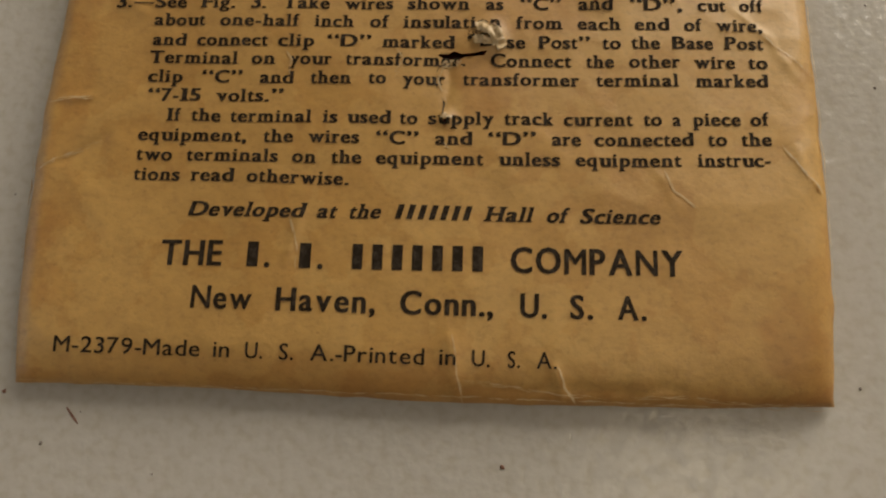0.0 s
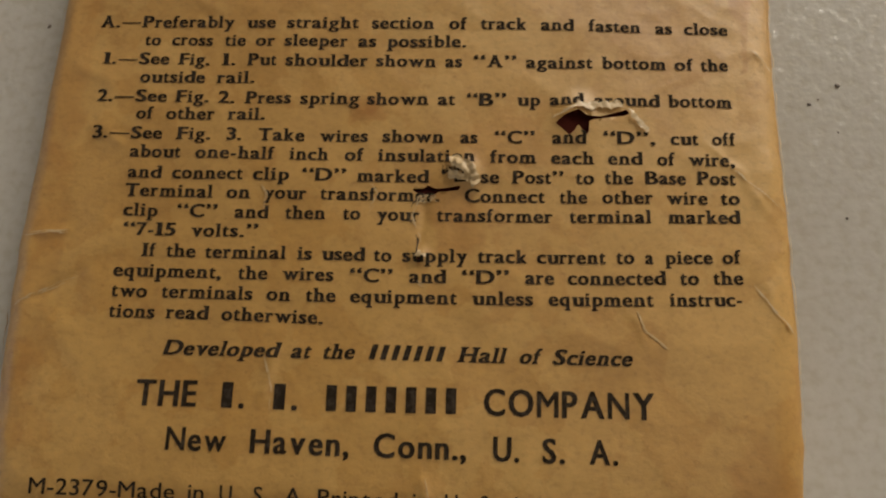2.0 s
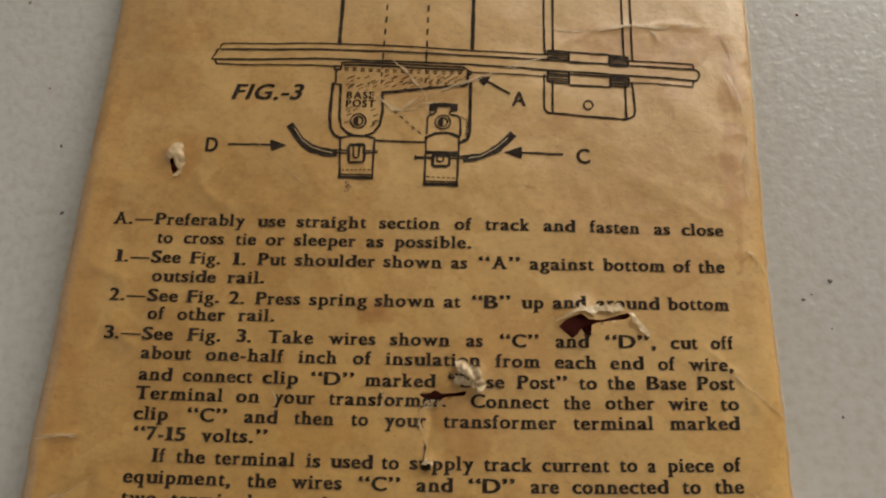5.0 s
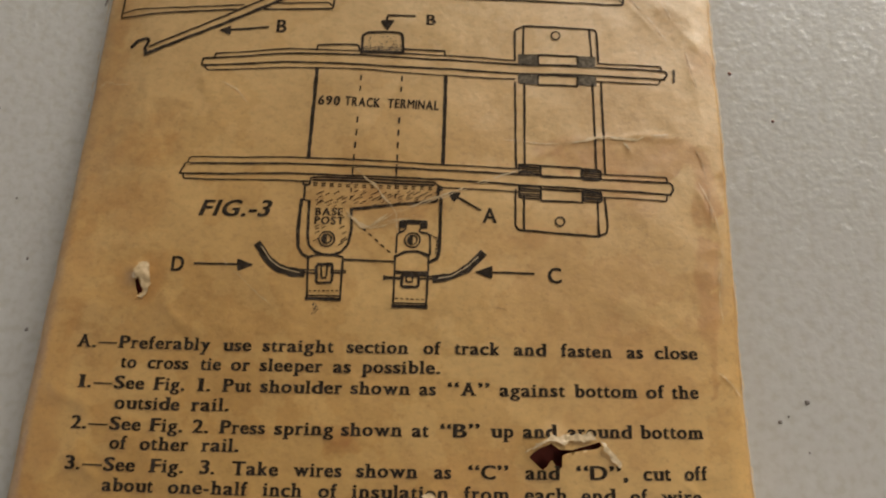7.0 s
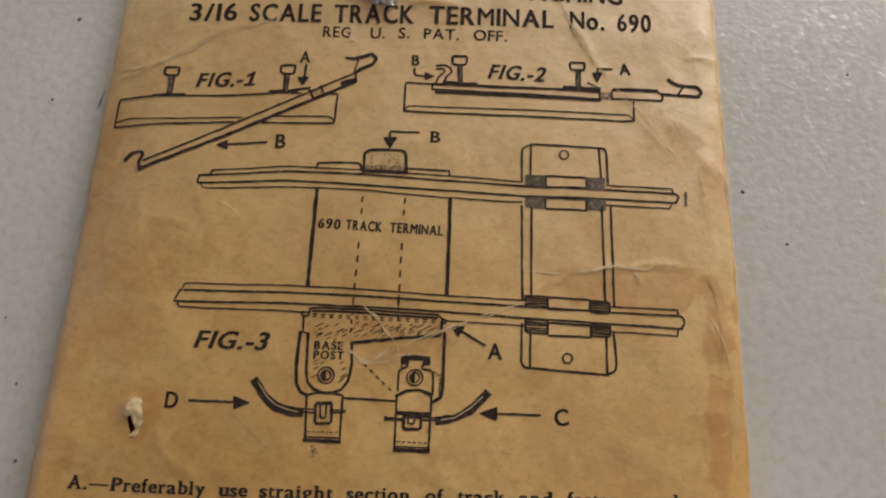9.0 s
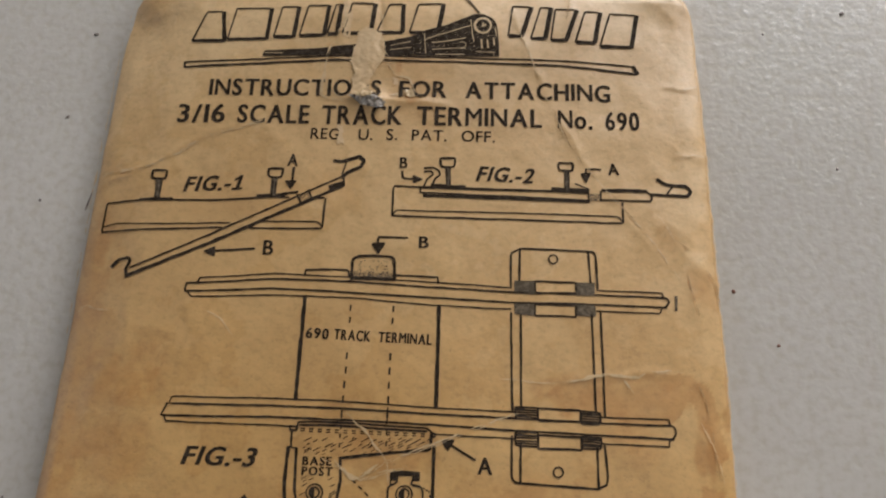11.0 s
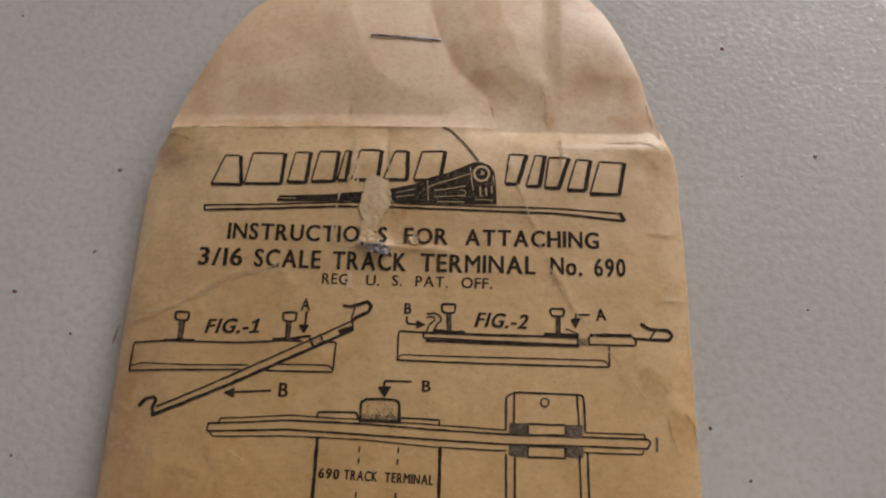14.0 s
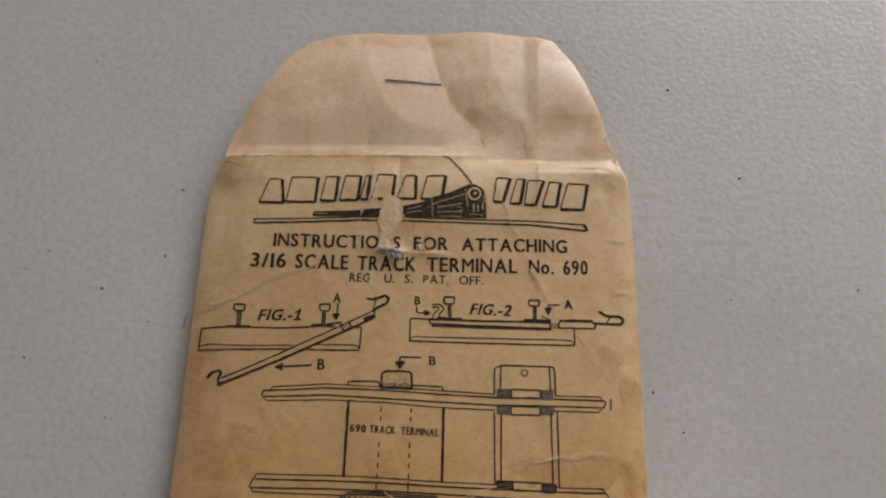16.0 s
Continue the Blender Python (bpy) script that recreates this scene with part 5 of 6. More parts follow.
fill("clip_cap_drawing", [(-0.1, -48.2), (1.5, -48.2), (3.4, -48.3), (3.4, -49.3), (2.6, -49.3), (2.6, -48.7), (0.7, -48.7), (0.6, -49.3), (-0.2, -49.2)], INK, front, "black notched cap of a clip")
strokes("clip_drawing", (
    (0.27, [(0.7, -48.7), (0.6, -49.6), (-0.1, -49.9), (-0.4, -50.2), (-0.4, -52.6)]),
    (0.27, [(2.6, -49.3), (2.4, -49.8), (3.6, -50), (3.9, -50.4), (3.9, -52.8)]),
    (0.19, [(-0.1, -49.3), (-0.1, -49.9)]),
    (0.4, [(-0.4, -53.1), (0.7, -52.5), (2.4, -52.4), (3.8, -53)]),
    (0.27, [(-0.5, -53), (-0.4, -59.5)]),
    (0.27, [(3.8, -52.9), (3.7, -59.4)]),
    (0.45, [(-0.4, -59.6), (3.7, -59.6)]),
    (0.19, [(-0.3, -59.2), (3.7, -59.2)]),
    (0.5, [(-0.3, -55.2), (3.6, -55.3)]),
    (0.19, [(-1.7, -55.8), (0.4, -55.9)]),
    (0.19, [(-1.7, -56), (0.4, -56.1)]),
    (0.3, [(-1.7, -55.7), (-1.7, -56.1)]),
    (0.36, [(0.5, -55.7), (0.5, -57.1), (2.6, -57.1), (2.6, -55.7)]),
    (0.24, [(1, -55.5), (1.1, -56.4), (1.8, -56.5), (1.9, -55.5)]),
    (0.5, [(0.6, -55.5), (2.5, -55.6)]),
    (0.19, [(2.7, -55.6), (4.4, -55.7)]),
    (0.19, [(2.7, -56), (4.4, -56)]),
), front, "line drawing of a spring wire clip")
dashes("dashed_line", (-0.2, -58.6), (3.7, -58.7), 0.14, 6, front, "broken line in black ink")
dashes("dashed_line", (3.9, -50.1), (4.9, -50.7), 0.16, 3, front, "broken line in black ink")
dashes("dashed_line", (4.8, -50.9), (4.6, -52.9), 0.16, 4, front, "broken line in black ink")
strokes("wire_drawing", (
    (1.1, [(-18.1, -51.9), (-16.8, -53.7), (-15.3, -54.9), (-13.8, -55.3), (-12.2, -55.5)]),
), front, "thick curved wire drawing")
strokes("wire_drawing", (
    (1.0, [(4.7, -56), (6.7, -55.7), (8.8, -54.5), (10.5, -52.6)]),
), front, "thick curved wire drawing")
strokes("wire_highlight", (
    (0.11, [(-17.7, -52.1), (-16.5, -53.7), (-15.2, -54.7), (-13.7, -55.2), (-12.5, -55.4)]),
    (0.11, [(5.1, -55.9), (6.7, -55.6), (8.6, -54.4), (10, -53)]),
), front, "pale line along a drawn wire", CREASE, 0.075)
strokes("arrow", (
    (0.27, [(-26.1, -54.5), (-20.7, -54.5)]),
), front, "printed arrow")
strokes("arrow", (
    (0.27, [(17, -55), (11.6, -55)]),
), front, "printed arrow")
strokes("arrow", (
    (0.27, [(10.2, -46.7), (7.3, -45.1)]),
), front, "printed arrow")
fill("arrowhead", [(-18.6, -54.5), (-20.6, -53.8), (-20.4, -55.3)], INK, front, "black arrowhead")
fill("arrowhead", [(9.7, -55), (11.8, -54.2), (11.8, -55.8)], INK, front, "black arrowhead")
fill("arrowhead", [(6, -44.4), (7.6, -44.4), (6.8, -45.7)], INK, front, "black arrowhead")
text_line("text_line", ["D"], -29.1, -55.5, -27.2, -55.5, 1.95, "bold", front, "single capital letter")
text_line("text_line", ["C"], 18.8, -56.2, 20.8, -56.1, 1.95, "bold", front, "single capital letter")
text_line("text_line", ["A"], 10.5, -48.4, 12.6, -48.4, 1.95, "bold", front, "single capital letter")
text_line("text_line", ["FIG.-3"], -26.5, -48, -16.9, -48, 2.15, "hand", front, "slanting hand-lettered caption")
fill("smudge", [(-10.5, -59.4), (-10, -59.2), (-9.7, -60.4), (-10.5, -60.8)], GREY_INK, front, "small grey ink smudge", 0.35)

fill("foxing", [(28, -44.5), (31.5, -44.5), (32.2, -52), (29.6, -57), (28.3, -50)], FOLD_BROWN, front, "sparse brown foxing specks", 0.012)
fill("foxing", [(8, -59), (15, -58), (16, -63), (9, -64)], FOLD_BROWN, front, "sparse brown foxing specks", 0.006)

# heading: outlined slanting shapes, a train and a track line
block("heading_block", (-32.8, 12.1), (-28.1, 12.1), (-27.8, 17), (-32, 17), front, 1.0, 0.55)
block("heading_block", (-27.5, 12.3), (-21.8, 12.4), (-21.5, 17.5), (-26.6, 17.5), front)
block("heading_block", (-20.6, 12.7), (-17.8, 12.7), (-17.4, 17.8), (-19.7, 17.7), front)
block("heading_block", (-16.8, 12.9), (-13.3, 13), (-12.8, 18), (-15.8, 18), front)
block("heading_block", (-12.6, 13.2), (-11.4, 13.2), (-10.9, 18.1), (-11.6, 18.1), front)
block("heading_block", (-10.3, 13.3), (-6.4, 13.4), (-5.9, 18.4), (-9.2, 18.3), front)
block("heading_block", (-5.3, 13.5), (-1.7, 13.5), (-1, 18.3), (-4.2, 18.3), front, 1.0, 0.6)
block("heading_block", (-0.4, 13.5), (3.6, 13.6), (4.3, 18.4), (0.8, 18.3), front)
block("heading_block", (13.8, 13.2), (16.3, 13.2), (17.1, 18.1), (15.1, 18.1), front, 0.7, 1.3)
block("heading_block", (17.5, 12.9), (19.4, 12.9), (20.3, 18), (18.9, 17.9), front)
block("heading_block", (20, 12.7), (22.9, 12.7), (23.8, 17.7), (21.4, 17.7), front, 0.7, 1.25)
block("heading_block", (24, 12.4), (26.6, 12.4), (27.6, 17.5), (25.5, 17.5), front)
block("heading_block", (27.6, 11.9), (32, 12), (33, 17.3), (29.2, 17.3), front)
strokes("track_line", (
    (0.27, [(-33.4, 8.4), (-21.5, 8.9), (-12.7, 9.4), (-3.4, 9.5), (8.7, 9.3), (21.5, 9.2), (32.4, 8.7)]),
    (0.36, [(-33.3, 7.6), (-21.4, 8.2), (-12.6, 8.7), (-3.3, 8.8), (8.7, 8.6), (21.4, 8.4), (32.7, 7.5)]),
    (0.27, [(-33.4, 8.4), (-33.3, 7.6)]),
    (0.5, [(32.3, 8.7), (32.8, 7.6)]),
), front, "long double line under the train")
fill("locomotive_drawing", [(12.8, 9.7), (12.7, 12), (12.5, 14.2), (12.3, 15.2), (11.7, 16), (10.4, 16.6), (9, 16.5), (8.2, 16.1), (5.1, 14.7), (1.8, 13.7), (1.5, 13.2), (-0.1, 12.8), (0.1, 9.7), (6.1, 9.6)], INK, front, "black picture of a streamlined engine")
fill("coaches_drawing", [(-0.1, 12.7), (-3.9, 11.8), (-8.6, 11.2), (-13.4, 10.7), (-19.9, 10.3), (-21.6, 10.3), (-22, 9.4), (-12.9, 9.6), (0.1, 9.7)], INK, front, "black picture of a row of coaches")
strokes("locomotive_highlights", (
    (0.13, [(8.6, 14.7), (6.4, 13.9), (3.4, 12.9), (1.9, 12.3)]),
    (0.12, [(1.8, 13.3), (2.1, 10)]),
    (0.13, [(3, 11.8), (5.6, 12.1), (7.9, 12.6)]),
    (0.12, [(8.6, 15.7), (8.8, 13.9), (9.1, 12)]),
    (0.1, [(3.1, 10.7), (7.8, 11)]),
    (0.22, [(10.2, 12.4), (10.3, 11)]),
    (0.22, [(11.1, 12.3), (11.2, 11.1)]),
    (0.22, [(12, 12.6), (12.1, 11.5)]),
    (0.1, [(-3.1, 11.2), (-0.2, 11.9)]),
    (0.1, [(-3.1, 10.5), (-0.1, 10.9)]),
    (0.12, [(3.5, 9.9), (7.8, 9.9)]),
    (0.1, [(7, 11.8), (7.6, 12), (8, 11.4), (7.7, 10.8), (7.1, 10.9)]),
    (0.1, [(-21.6, 9.9), (-19, 9.9)]),
    (0.1, [(9.7, 10.4), (12.2, 10.3)]),
    (0.12, [(12.2, 14.4), (12.4, 13)]),
), front, "pale highlight line on the engine", CREASE, 0.085)
fill("engine_grain", [(12.6, 9.9), (12.5, 14.4), (11.7, 15.7), (9, 16.1), (5.1, 14.5), (1.8, 13.3), (-0, 12.5), (0.1, 9.9)], CREASE, front, "pale printed grain", 0.03, 0.08, 0.07)
ring("headlamp_drawing", 10.4, 14.7, 1.2, 0.34, front, "pale printed lamp ring", CREASE, 0.085)
ring("headlamp_drawing", 10.5, 14.8, 0.25, 0.3, front, "pale printed lamp", CREASE, 0.085)
strokes("scratch", (
    (0.3, [(4.1, 22.6), (5.3, 22.2), (7.6, 19.8), (9.8, 16.9)]),
), front, "dark curved pencil stroke", GREY_INK)


# ---- wear: pale cracks along creases, rubbed edges, tears ----
CRACKS = (
    (0.26, [(-45.35, -91.95), (-42.85, -91.65), (-39.65, -91.45)]), (0.2, [(-45.85, -100.75), (-42.85, -99.15), (-37.85, -96.65)]), (0.3, [(21, -37), (24.6, -36.3), (26.9, -35.8), (28.9, -36.1), (30.9, -36.1), (32.1, -35.4), (36.4, -35.3)]), (0.24, [(28.9, -36.6), (30, -38.2)]),
    (0.2, [(9.5, -43), (12, -42.2), (15.5, -40.8)]), (0.16, [(13, -36.6), (17, -36.9), (20.5, -37.2)]), 
    (0.22, [(-9, -46.6), (-4, -49.2), (2, -47.6)]), (0.14, [(14, 18), (17, 11), (20, 2), (23, -5)]), (0.11, [(23, -5), (28, -11), (33, -17), (37, -23)]), (0.26, [(-44.0, -11.0), (-42.2, -9.5), (-36.6, -8.3), (-32.2, -5.8), (-28.8, -3.6)]), (0.2, [(-28.8, -3.6), (-23.4, -1.7), (-20, -0.7)]),
    (0.12, [(35.65, -81.35), (38.15, -83.35), (40.15, -84.95), (43.15, -86.95)]), (0.2, [(25.15, -98.75), (26.15, -101.15), (28.65, -102.95)]), (0.24, [(38.15, -95.35), (40.15, -97.95), (42.65, -100.75)]), (0.2, [(2.75, -117.35), (3.35, -121.35), (4.15, -124.35)]),
    (0.22, [(13.75, -120.15), (14.55, -122.35), (15.65, -123.95)]), (0.13, [(4.15, -122.15), (9.15, -122.45), (14.15, -123.15), (19.15, -123.25)]), (0.13, [(19.15, -123.25), (27.15, -122.85), (34.15, -123.35), (42.15, -123.15)]), 
    (0.2, [(-9.7, 22.4), (-10.2, 17), (-9.9, 12)]), (0.2, [(-12.4, 4.8), (-12.6, 9.4), (-11.4, 12.2), (-10, 16)]), (0.22, [(-12.4, 4.7), (-10, 2.7), (-8, 2.3)]), (0.2, [(-4.4, 21.5), (-4.7, 16), (-4.5, 11), (-2.4, 7.8)]),
    (0.26, [(-3.6, 8.6), (-2.3, 6.6), (-0.2, 6.0), (0.9, 3.4), (1.2, 2.6)]), (0.26, [(-3, 3.2), (-1.4, 3.5), (0.2, 4.4)]), (0.22, [(-9, 2.4), (-10.6, 2.3), (-13, 3.2), (-12.8, 5.2), (-12.4, 9.2)]), (0.16, [(-23.5, -53), (-19, -57), (-15, -60)]), (0.12, [(39.2, -66.6), (41, -68.2), (42.6, -70)]), (0.10, [(41.2, -49.6), (40.7, -53), (40.2, -57.4), (40.3, -61)]),
    (0.11, [(33.3, -12.8), (35.3, -15.2), (36.6, -17.6)]), (0.2, [(-15.45, -104.95), (-14.45, -108.35), (-14.25, -110.95)]), (0.18, [(-4.85, -84.75), (-3.85, -86.35), (-5.05, -88.35)]), (0.2, [(-18.05, -84.85), (-16.85, -86.35), (-17.25, -88.35)]), (0.22, [(0.95, -96.35), (1.95, -96.75)]), (0.24, [(-6.8, -40.6), (-3.6, -43.6), (-0.6, -47.2)]), (0.3, [(-7.4, -46.6), (-5.0, -49.2), (-2.4, -47.9), (-0.8, -47.0)]), (0.24, [(-0.8, -47), (4.4, -45.2), (9.5, -43)]), (0.2, [(-0.8, -47), (-0.4, -49.6)]),
    (0.24, [(-42.5, 20.4), (-40, 21.8), (-36, 21.6)]), (0.3, [(30, 21), (36, 21.4), (40.5, 20)]), (0.18, [(35.7, 5.7), (39, 5.3), (42.2, 6.3)]), (0.2, [(37.5, -5.6), (40.2, -4.8), (42.7, -4.9)]), (0.10, [(38.4, -41.6), (40.2, -45.4), (41.0, -49.2)]), (0.14, [(-44.6, -30.4), (-42, -28.6), (-38.4, -29.2)]), (0.14, [(-26.2, -28.4), (-24, -29.4), (-21.6, -31.8)]),
)
for width, points in CRACKS:
    strokes("crease", ((width, points), (width * 0.7, [(x + 0.15, y - 0.2) for x, y in points])), front, "pale broken fibres along a crease", TORN if -14 < points[0][0] < 2 and points[0][1] > 0 or points[0][0] < -28 and points[0][1] < 0 else CREASE, 0.065, True)
for x_of, lo, hi in ((side_left, -123, 21), (side_right, -123, 20)):
    ys = np.linspace(lo, hi, 60)
    inset = 0.35 if x_of is side_left else -0.35
    strokes("rubbed_edge", ((0.13, [(float(x_of(y)) + inset, y) for y in ys]),), front, "pale rubbed paper edge", CREASE, 0.05, True)
strokes("rubbed_edge", ((0.12, [(x, BOTTOM + 0.25) for x in np.linspace(-45, 42.5, 40)]),), front, "pale rubbed paper edge", CREASE, 0.05, True)
strokes("crack", ((0.28, [(1.55, -86.15), (0.15, -87.15), (-0.25, -88.85), (0.45, -90.55), (0.95, -91.75), (0.75, -93.45)]),), front, "dark jagged crack in the paper", GREY_INK, 0.07, True)
strokes("crack", ((0.22, [(1.85, -86.25), (0.55, -87.25), (0.15, -88.85), (0.85, -90.55), (1.35, -91.75)]),), front, "pale torn lip beside a crack", TORN, 0.068, True)

# shade under the front's top edge and corners drawn brown, with dirty creases
for points in ([(-41.0, 20.0), (-39.5, 21.6), (-36, 22.0), (-30, 22.0)], [(-30, 22.05), (-22, 22.2), (-13, 22.4)], [(-12, 22.4), (-4, 22.5), (3, 22.6)], [(-40.6, 20.6), (-38.4, 20.2), (-36.6, 19.4)], [(39.2, 21.4), (40.4, 20.0), (40.8, 18.4)], [(22.6, 22.4), (23.2, 19), (22.6, 16)],
               [(36.4, -17.2), (37.4, -18.2), (38.4, -18.9)], [(40.6, -21.6), (42.0, -23.6), (42.4, -27.0)], [(37.9, -22), (38.5, -24.6), (39.2, -28)], [(38.3, -36.7), (39.3, -38.8), (39.7, -41.5)], [(39.8, -42.5), (40.0, -46), (40.2, -48.5)], [(11.8, -59.2), (13.6, -59.8)], [(20.4, 1.6), (22.2, -2.6), (23.3, -4.9)], [(23.3, -5.1), (24.8, -7.2), (26.4, -8.8)], [(28.4, -11.2), (30.2, -13.6), (31.9, -15.8)]):
    strokes("fold_shade_dirt", ((0.13, points), (0.09, [(x + 0.1, y - 0.15) for x, y in points])), front, "brown line of painted shade and dirt in a fold", FOLD_BROWN, 0.06, True)


def flap_line(points, width, mat, label):
    """A worn line along a fold of the flap."""
    verts, faces = ribbon(points, width, 0, True, abs(points[0][0]), 0.2, 0.2)
    v = np.array(verts)
    mesh = bpy.data.meshes.new("fold_line")
    z = np.max([flap_height(v[:, 0] + a, v[:, 1]) for a in (-0.2, 0.0, 0.2)], axis=0) + 0.05
    mesh.from_pydata((np.column_stack([v, z]) * MM).tolist(), [], faces)
    mesh.materials.append(mat)
    ob = new("fold_line", mesh)
    ob.parent = envelope
    tagged(ob, label)


for points, width, mat, label in (([(11.4, 29), (12.0, 26.5), (12.5, 24.2)], 0.16, FOLD_BROWN, "brown line along a fold of the flap"), ([(20.2, 33), (20.6, 28), (21.2, 23.6)], 0.24, FOLD_BROWN, "brown line along a fold of the flap"),
                                  ([(19.4, 32), (20.2, 28), (20.9, 24)], 0.3, CREASE, "pale rubbed line along a fold of the flap"), ([(-11.6, 29), (-11.3, 26), (-11.2, 23.4)], 0.25, CREASE, "pale rubbed line along a fold of the flap"),
                                  ([(37.6, 28), (37.4, 26.4), (38.6, 24.4)], 0.4, FOLD_BROWN, "brown line along a fold of the flap")):
    flap_line(points, width, mat, label)


def ragged(name, poly, mat, label, lift, rough, seed):
    """A torn patch or scrap on the front: an uneven polygon of fine cells with a crumpled surface."""
    cell = 0.14
    poly = [tuple(q) for q in settle(poly).tolist()]
    xs, ys = [p[0] for p in poly], [p[1] for p in poly]
    gx, gy = np.meshgrid(np.arange(min(xs) - 0.5, max(xs) + 0.5, cell), np.arange(min(ys) - 0.5, max(ys) + 0.5, cell))
    wx, wy = gx + 0.22 * wave(gx, gy, 0.7, seed), gy + 0.22 * wave(gx, gy, 0.7, seed + 1)
    keep = inside(wx, wy, list(poly))
    keep = keep[:-1, :-1] & keep[1:, 1:]
    z = on_front(gx, gy) + lift * (1 + rough * np.abs(wave(gx, gy, 1.1, seed + 2)) + 0.45 * rough * wave(gx, gy, 0.45, seed + 3) + 0.25 * rough * wave(gx, gy, 0.28, seed + 4))
    return sheet(name, gx, gy, z, mat, front, None, keep, label)


ragged("peeled_patch", [(-8.2, 13.2), (-6.6, 14.4), (-4.4, 13.4), (-3.7, 9.2), (-5.5, 6.5), (-5.7, 3.2), (-8.1, 3.0), (-8.2, 6.6), (-9.0, 8.4), (-8.5, 10.2)], PEEL, "torn pale patch where print is lost", 0.17, 0.3, 31)
ragged("peeled_patch", [(-8.5, 6.2), (-6.3, 6.4), (-5.9, 3.4), (-8.4, 2.9)], PEEL, "torn pale patch where print is lost", 0.34, 0.25, 45)
ragged("torn_scrap", [(-0.6, 4.0), (0.6, 4.1), (1.2, 3.1), (0.4, 2.6), (-0.5, 2.9)], TORN, "small pale torn paper scrap", 0.2, 0.9, 32)
ragged("peeled_patch", [(-10.5, 20), (-9.5, 20.4), (-9.0, 15), (-9.3, 12), (-10.2, 12.4)], PEEL, "narrow peeled strip of paper", 0.075, 0.2, 33)
ragged("peeled_patch", [(-2.6, 6.4), (-1.7, 6.0), (-1.8, 4.4), (-2.6, 4.8)], PEEL, "torn pale patch where print is lost", 0.075, 0.4, 34)
ragged("peeled_patch", [(-10.2, -1.2), (-9.2, -1.6), (-9.0, -4.4), (-10.0, -4.6)], PEEL, "narrow peeled strip of paper", 0.08, 0.2, 35)
ragged("scuff", [(-9.0, 2.9), (-6.6, 3.4), (-4.8, 2.9), (-3.3, 1.9), (-4.0, 1.1), (-5.6, 0.8), (-7.4, 1.6)], FOIL, "crumpled grey metallic scuff", 0.2, 1.2, 36)
ragged("torn_scrap", [(-8.4, 3.3), (-6.5, 4.0), (-5.0, 3.4), (-5.4, 2.6), (-7.4, 2.4)], TORN, "small pale torn paper scrap", 0.3, 0.9, 37)
ragged("torn_scrap", [(3.85, -81.65), (5.05, -81.35), (7.05, -82.65), (7.85, -84.85), (6.75, -85.35), (5.75, -83.75), (4.15, -82.85)], TORN, "fluffy pale torn paper scrap", 0.35, 1.2, 38)
ragged("torn_scrap", [(3.7, -83.5), (5.2, -83.1), (6.5, -84.1), (6.7, -84.9), (5.6, -84.6), (4.4, -84.5)], TORN, "fluffy pale torn paper scrap", 0.25, 1.0, 44)
ragged("torn_lip", [(15.5, -76.8), (17.2, -75.6), (19.2, -74.7), (23.8, -74.2), (24.4, -75.1), (22.4, -75.35), (20.1, -75.7), (18.7, -75.35), (17.0, -76.1)], TORN, "pale curled lip above a torn hole", 0.25, 0.6, 39)
ragged("torn_lip", [(24.35, -74.35), (25.35, -75.55), (27.25, -77.85), (26.65, -78.35), (25.15, -76.65)], TORN, "pale curled lip beside a torn hole", 0.25, 0.9, 40)
ragged("torn_lip", [(-33.9, -55.6), (-33.2, -54.4), (-32.3, -54.2), (-31.6, -55.2), (-31.4, -57.2), (-31.8, -58.6), (-32.5, -59.1), (-32.9, -58.8), (-32.3, -58.1), (-32.6, -57.2), (-33.0, -56.5), (-33.6, -56.7)], TORN, "pale torn lip round a small hole", 0.12, 1.0, 41)
ragged("torn_lip", [(0.35, -93.55), (1.05, -92.85), (2.05, -93.15), (2.05, -93.75), (1.15, -93.55)], TORN, "tiny pale torn scrap", 0.3, 0.9, 42)

fill("print_fleck", [(3.2, -83.1), (4.7, -82.6), (5.0, -83.4), (3.6, -84.0)], INK, front, "torn flecks of black print", 0.3, 0.85)
fill("print_fleck", [(0.4, -86.3), (2.6, -86.1), (2.9, -87.0), (0.6, -87.2)], CREASE, front, "pale fibres of torn paper", 0.4, 0.09)
# what lies in the envelope shows dark red through the holes
card = tagged(part("card", box_bm(-36 * MM, 34 * MM, -108 * MM, -28 * MM, 0.45 * MM, 2.4 * MM, 0.4 * MM), MAROON), "dark maroon card glimpsed through the torn envelope", "card")
card.location = (0, 0, TOP)

# the staple through the flap: a flat wire with bent ends
bm = bmesh.new()
path = [(-8.7, 39.6, -0.55), (-8.6, 39.6, 0.02), (-8.2, 39.6, 0.14), (-2.8, 39.5, 0.16), (2.6, 39.4, 0.14), (3.0, 39.4, 0.02), (3.1, 39.4, -0.55)]
loops = []
spots = np.linspace(-8.2, 2.6, 12)
under = flap_height(spots, np.full(12, 39.5))
lean = np.polyfit(spots, under, 1)
clear = float(np.max(under - np.polyval(lean, spots))) + 0.05
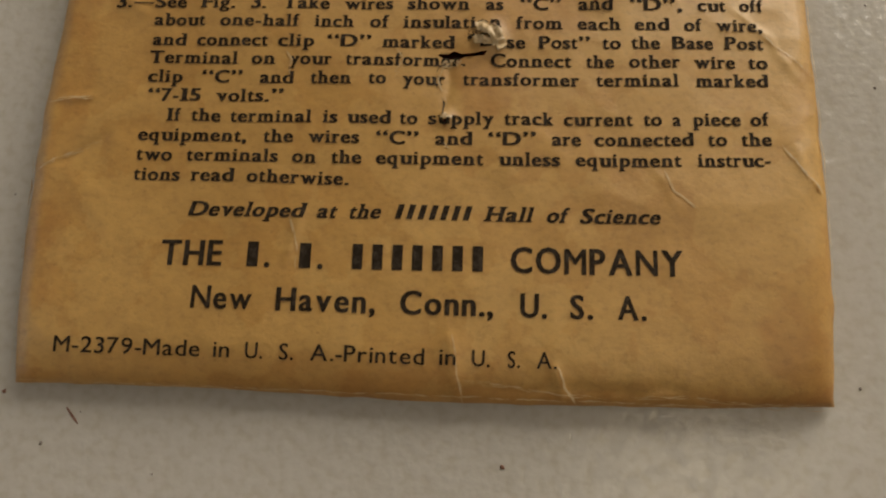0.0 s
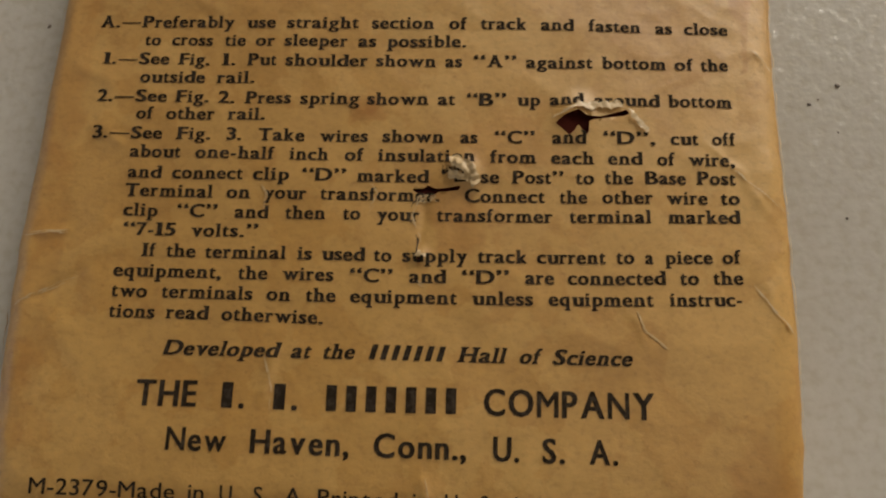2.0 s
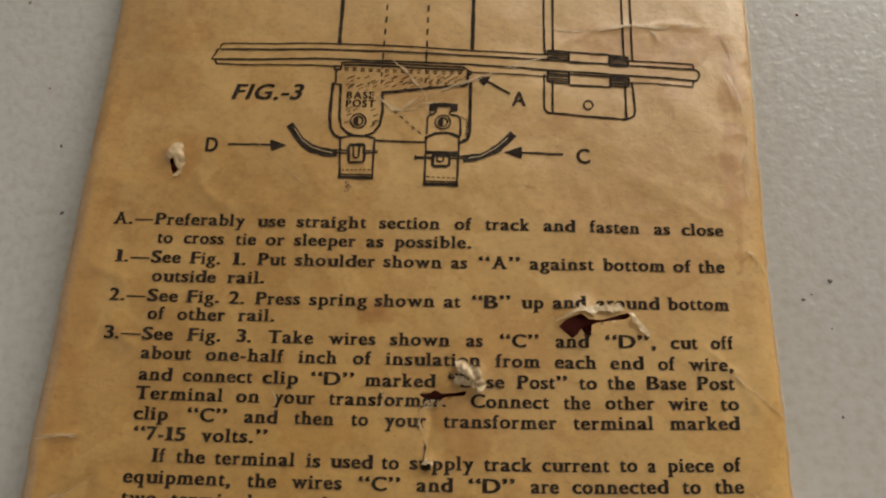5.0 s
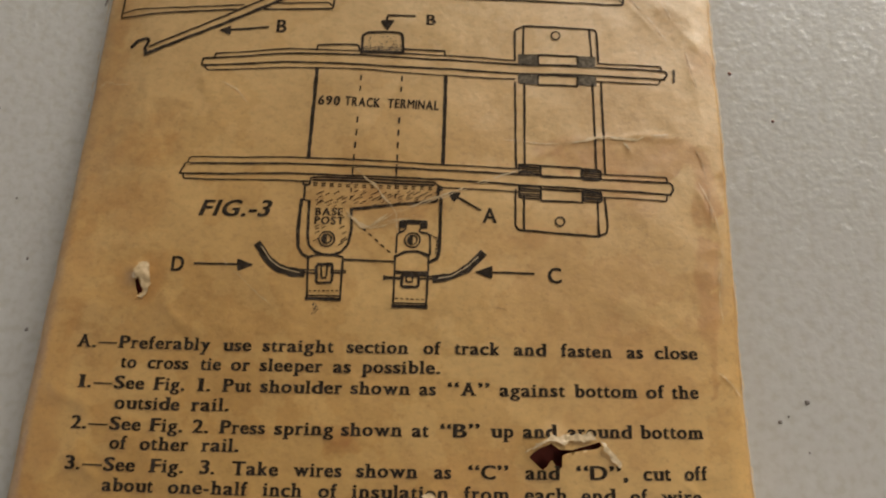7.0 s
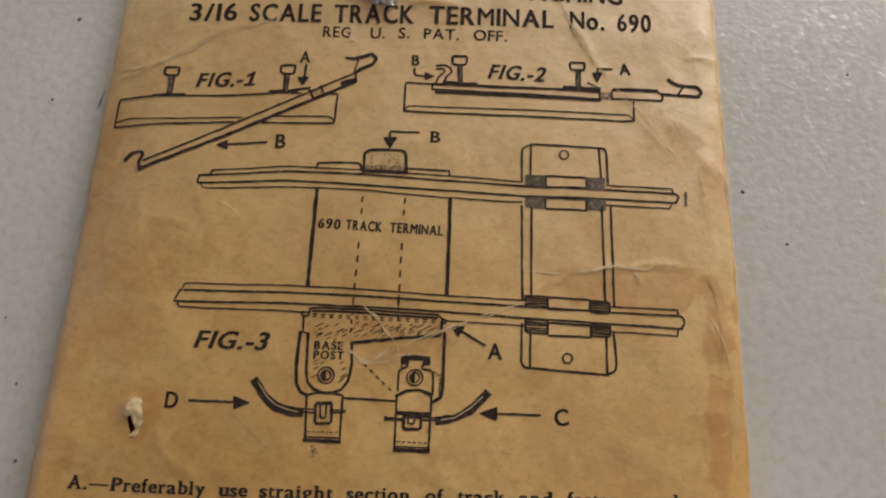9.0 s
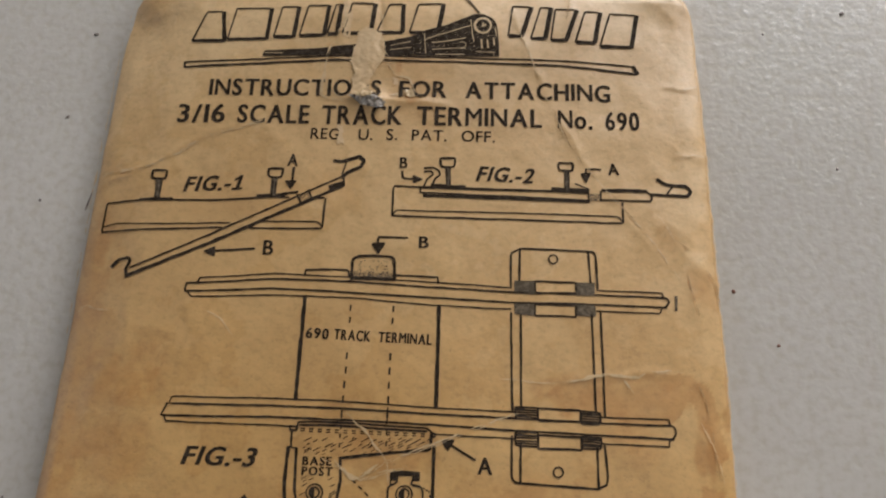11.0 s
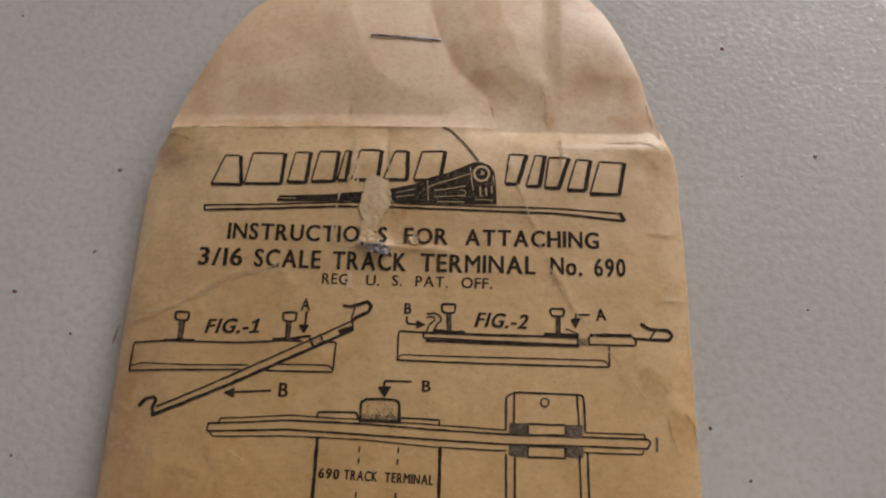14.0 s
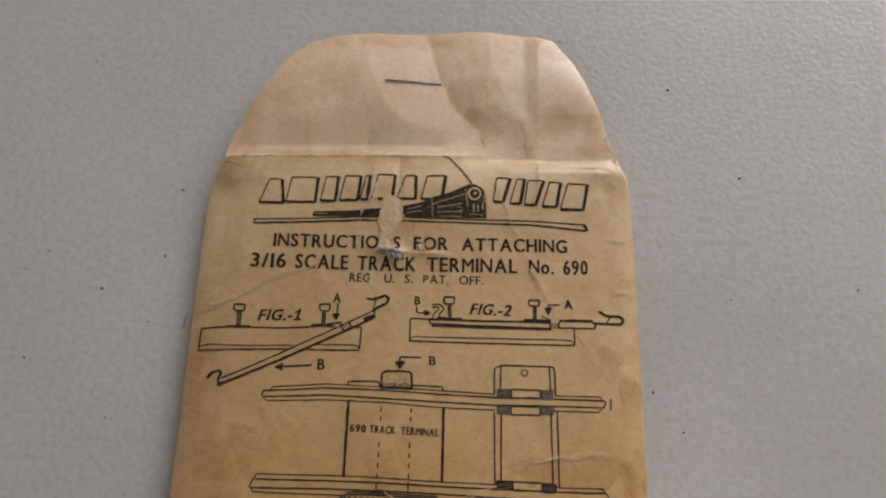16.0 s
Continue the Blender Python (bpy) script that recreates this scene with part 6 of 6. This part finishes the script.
for i, (x, y, z) in enumerate(path):
    ground = float(flap_height(np.array([x]), np.array([y]))[0])
    before, after = path[max(0, i - 1)], path[min(len(path) - 1, i + 1)]
    way = Vector((after[0] - before[0], 0, after[2] - before[2])).normalized()
    up = Vector((-way.z, 0, way.x))
    ground = float(np.polyval(lean, x)) + clear if 0 < i < 6 else ground
    centre = Vector((x, y, ground + z))
    ring_of = []
    for k in range(10):
        a = 2 * math.pi * k / 10
        ring_of.append(bm.verts.new((centre + up * 0.12 * math.cos(a) + Vector((0, 1, 0)) * 0.2 * math.sin(a)) * MM))
    loops.append(ring_of)
for one, two in zip(loops, loops[1:]):
    for k in range(10):
        bm.faces.new((one[k], one[(k + 1) % 10], two[(k + 1) % 10], two[k]))
bm.faces.new(loops[0][::-1])
bm.faces.new(loops[-1])
part("staple", bm, STEEL, envelope, "thin dull steel staple through the flap", True)


# ---- dirt on the table ----
def crumb(x, y, wide, mat, label, seed, long=1.0, turn=0.0):
    """A tiny uneven grain lying on the table."""
    bm = bmesh.new()
    bmesh.ops.create_icosphere(bm, subdivisions=2, radius=0.5)
    rng = random.Random(seed)
    shift = Vector((rng.random() * 50, rng.random() * 50, 0))
    for v in bm.verts:
        grow = 1 + 0.5 * noise.noise(v.co * 2.2 + shift)
        v.co = Vector((v.co.x * wide * long * grow, v.co.y * wide * grow, max(-0.12 * wide, v.co.z * 0.45 * wide * grow) + 0.12 * wide)) * MM
    ob = part("crumb", bm, mat, None, "", True)
    ob.matrix_world = pose(x * MM, y * MM, TOP, 0, 0, turn)
    return tagged(ob, label, "crumb", "crumbs on the table")


DARK = ((-50.1, 15.9, 1.0), (-52.1, 1.6, 0.9), (-59.6, -30.6, 0.8), (-77.2, -19.5, 0.9), (-76.1, 2.2, 0.7), (-79.9, -1.7, 0.6), (65.8, 21.1, 1.0), (53.4, 17.3, 0.5), (74.5, -0.1, 0.5), (87.4, -2.3, 0.7),
        (61.9, -4.9, 0.6), (28.8, 52.3, 0.6), (-72.4, 45.2, 0.7), (-53.8, -11.9, 0.7), (51.4, -69.4, 0.9), (47.8, -71.9, 0.7), (-49.2, -62.8, 0.8), (-51.0, -53.1, 0.6), (51.1, -86.3, 0.5), (51.0, -75.5, 0.4),
        (-49.9, -102.1, 0.4), (-41.9, -130.4, 0.6), (46.3, -121.2, 0.5), (-29.1, -133.1, 0.4), (-45.6, -72.6, 0.4), (-38.0, -126.9, 0.25), (-54.2, -44.4, 0.5), (48.9, -71.2, 0.4), (-62.0, 30.0, 0.4), (79.0, 34.0, 0.4))
for n, (x, y, wide) in enumerate(DARK):
    crumb(x, y, wide * 0.62, CRUMB, "tiny dark crumb on the white tabletop", n, 1.2, 37 * n)
for n, (x, y, wide) in enumerate(((-64.0, -5.4, 0.9), (51.9, 41.0, 0.9), (45.5, -23.4, 0.7), (8.5, -130.8, 0.6), (50.9, -30.8, 0.6), (-47.0, -125.0, 0.6))):
    crumb(x, y, wide * 0.7, RUST, "tiny reddish brown crumb on the white tabletop", 90 + n, 1.2, 51 * n)
crumb(-38.9, -127.3, 0.28, RUST, "short reddish brown fibre on the white tabletop", 200, 9.0, -48)
crumb(-46.6, -12.0, 0.32, CRUMB, "short dark fibre beside the envelope", 201, 10.0, 78)
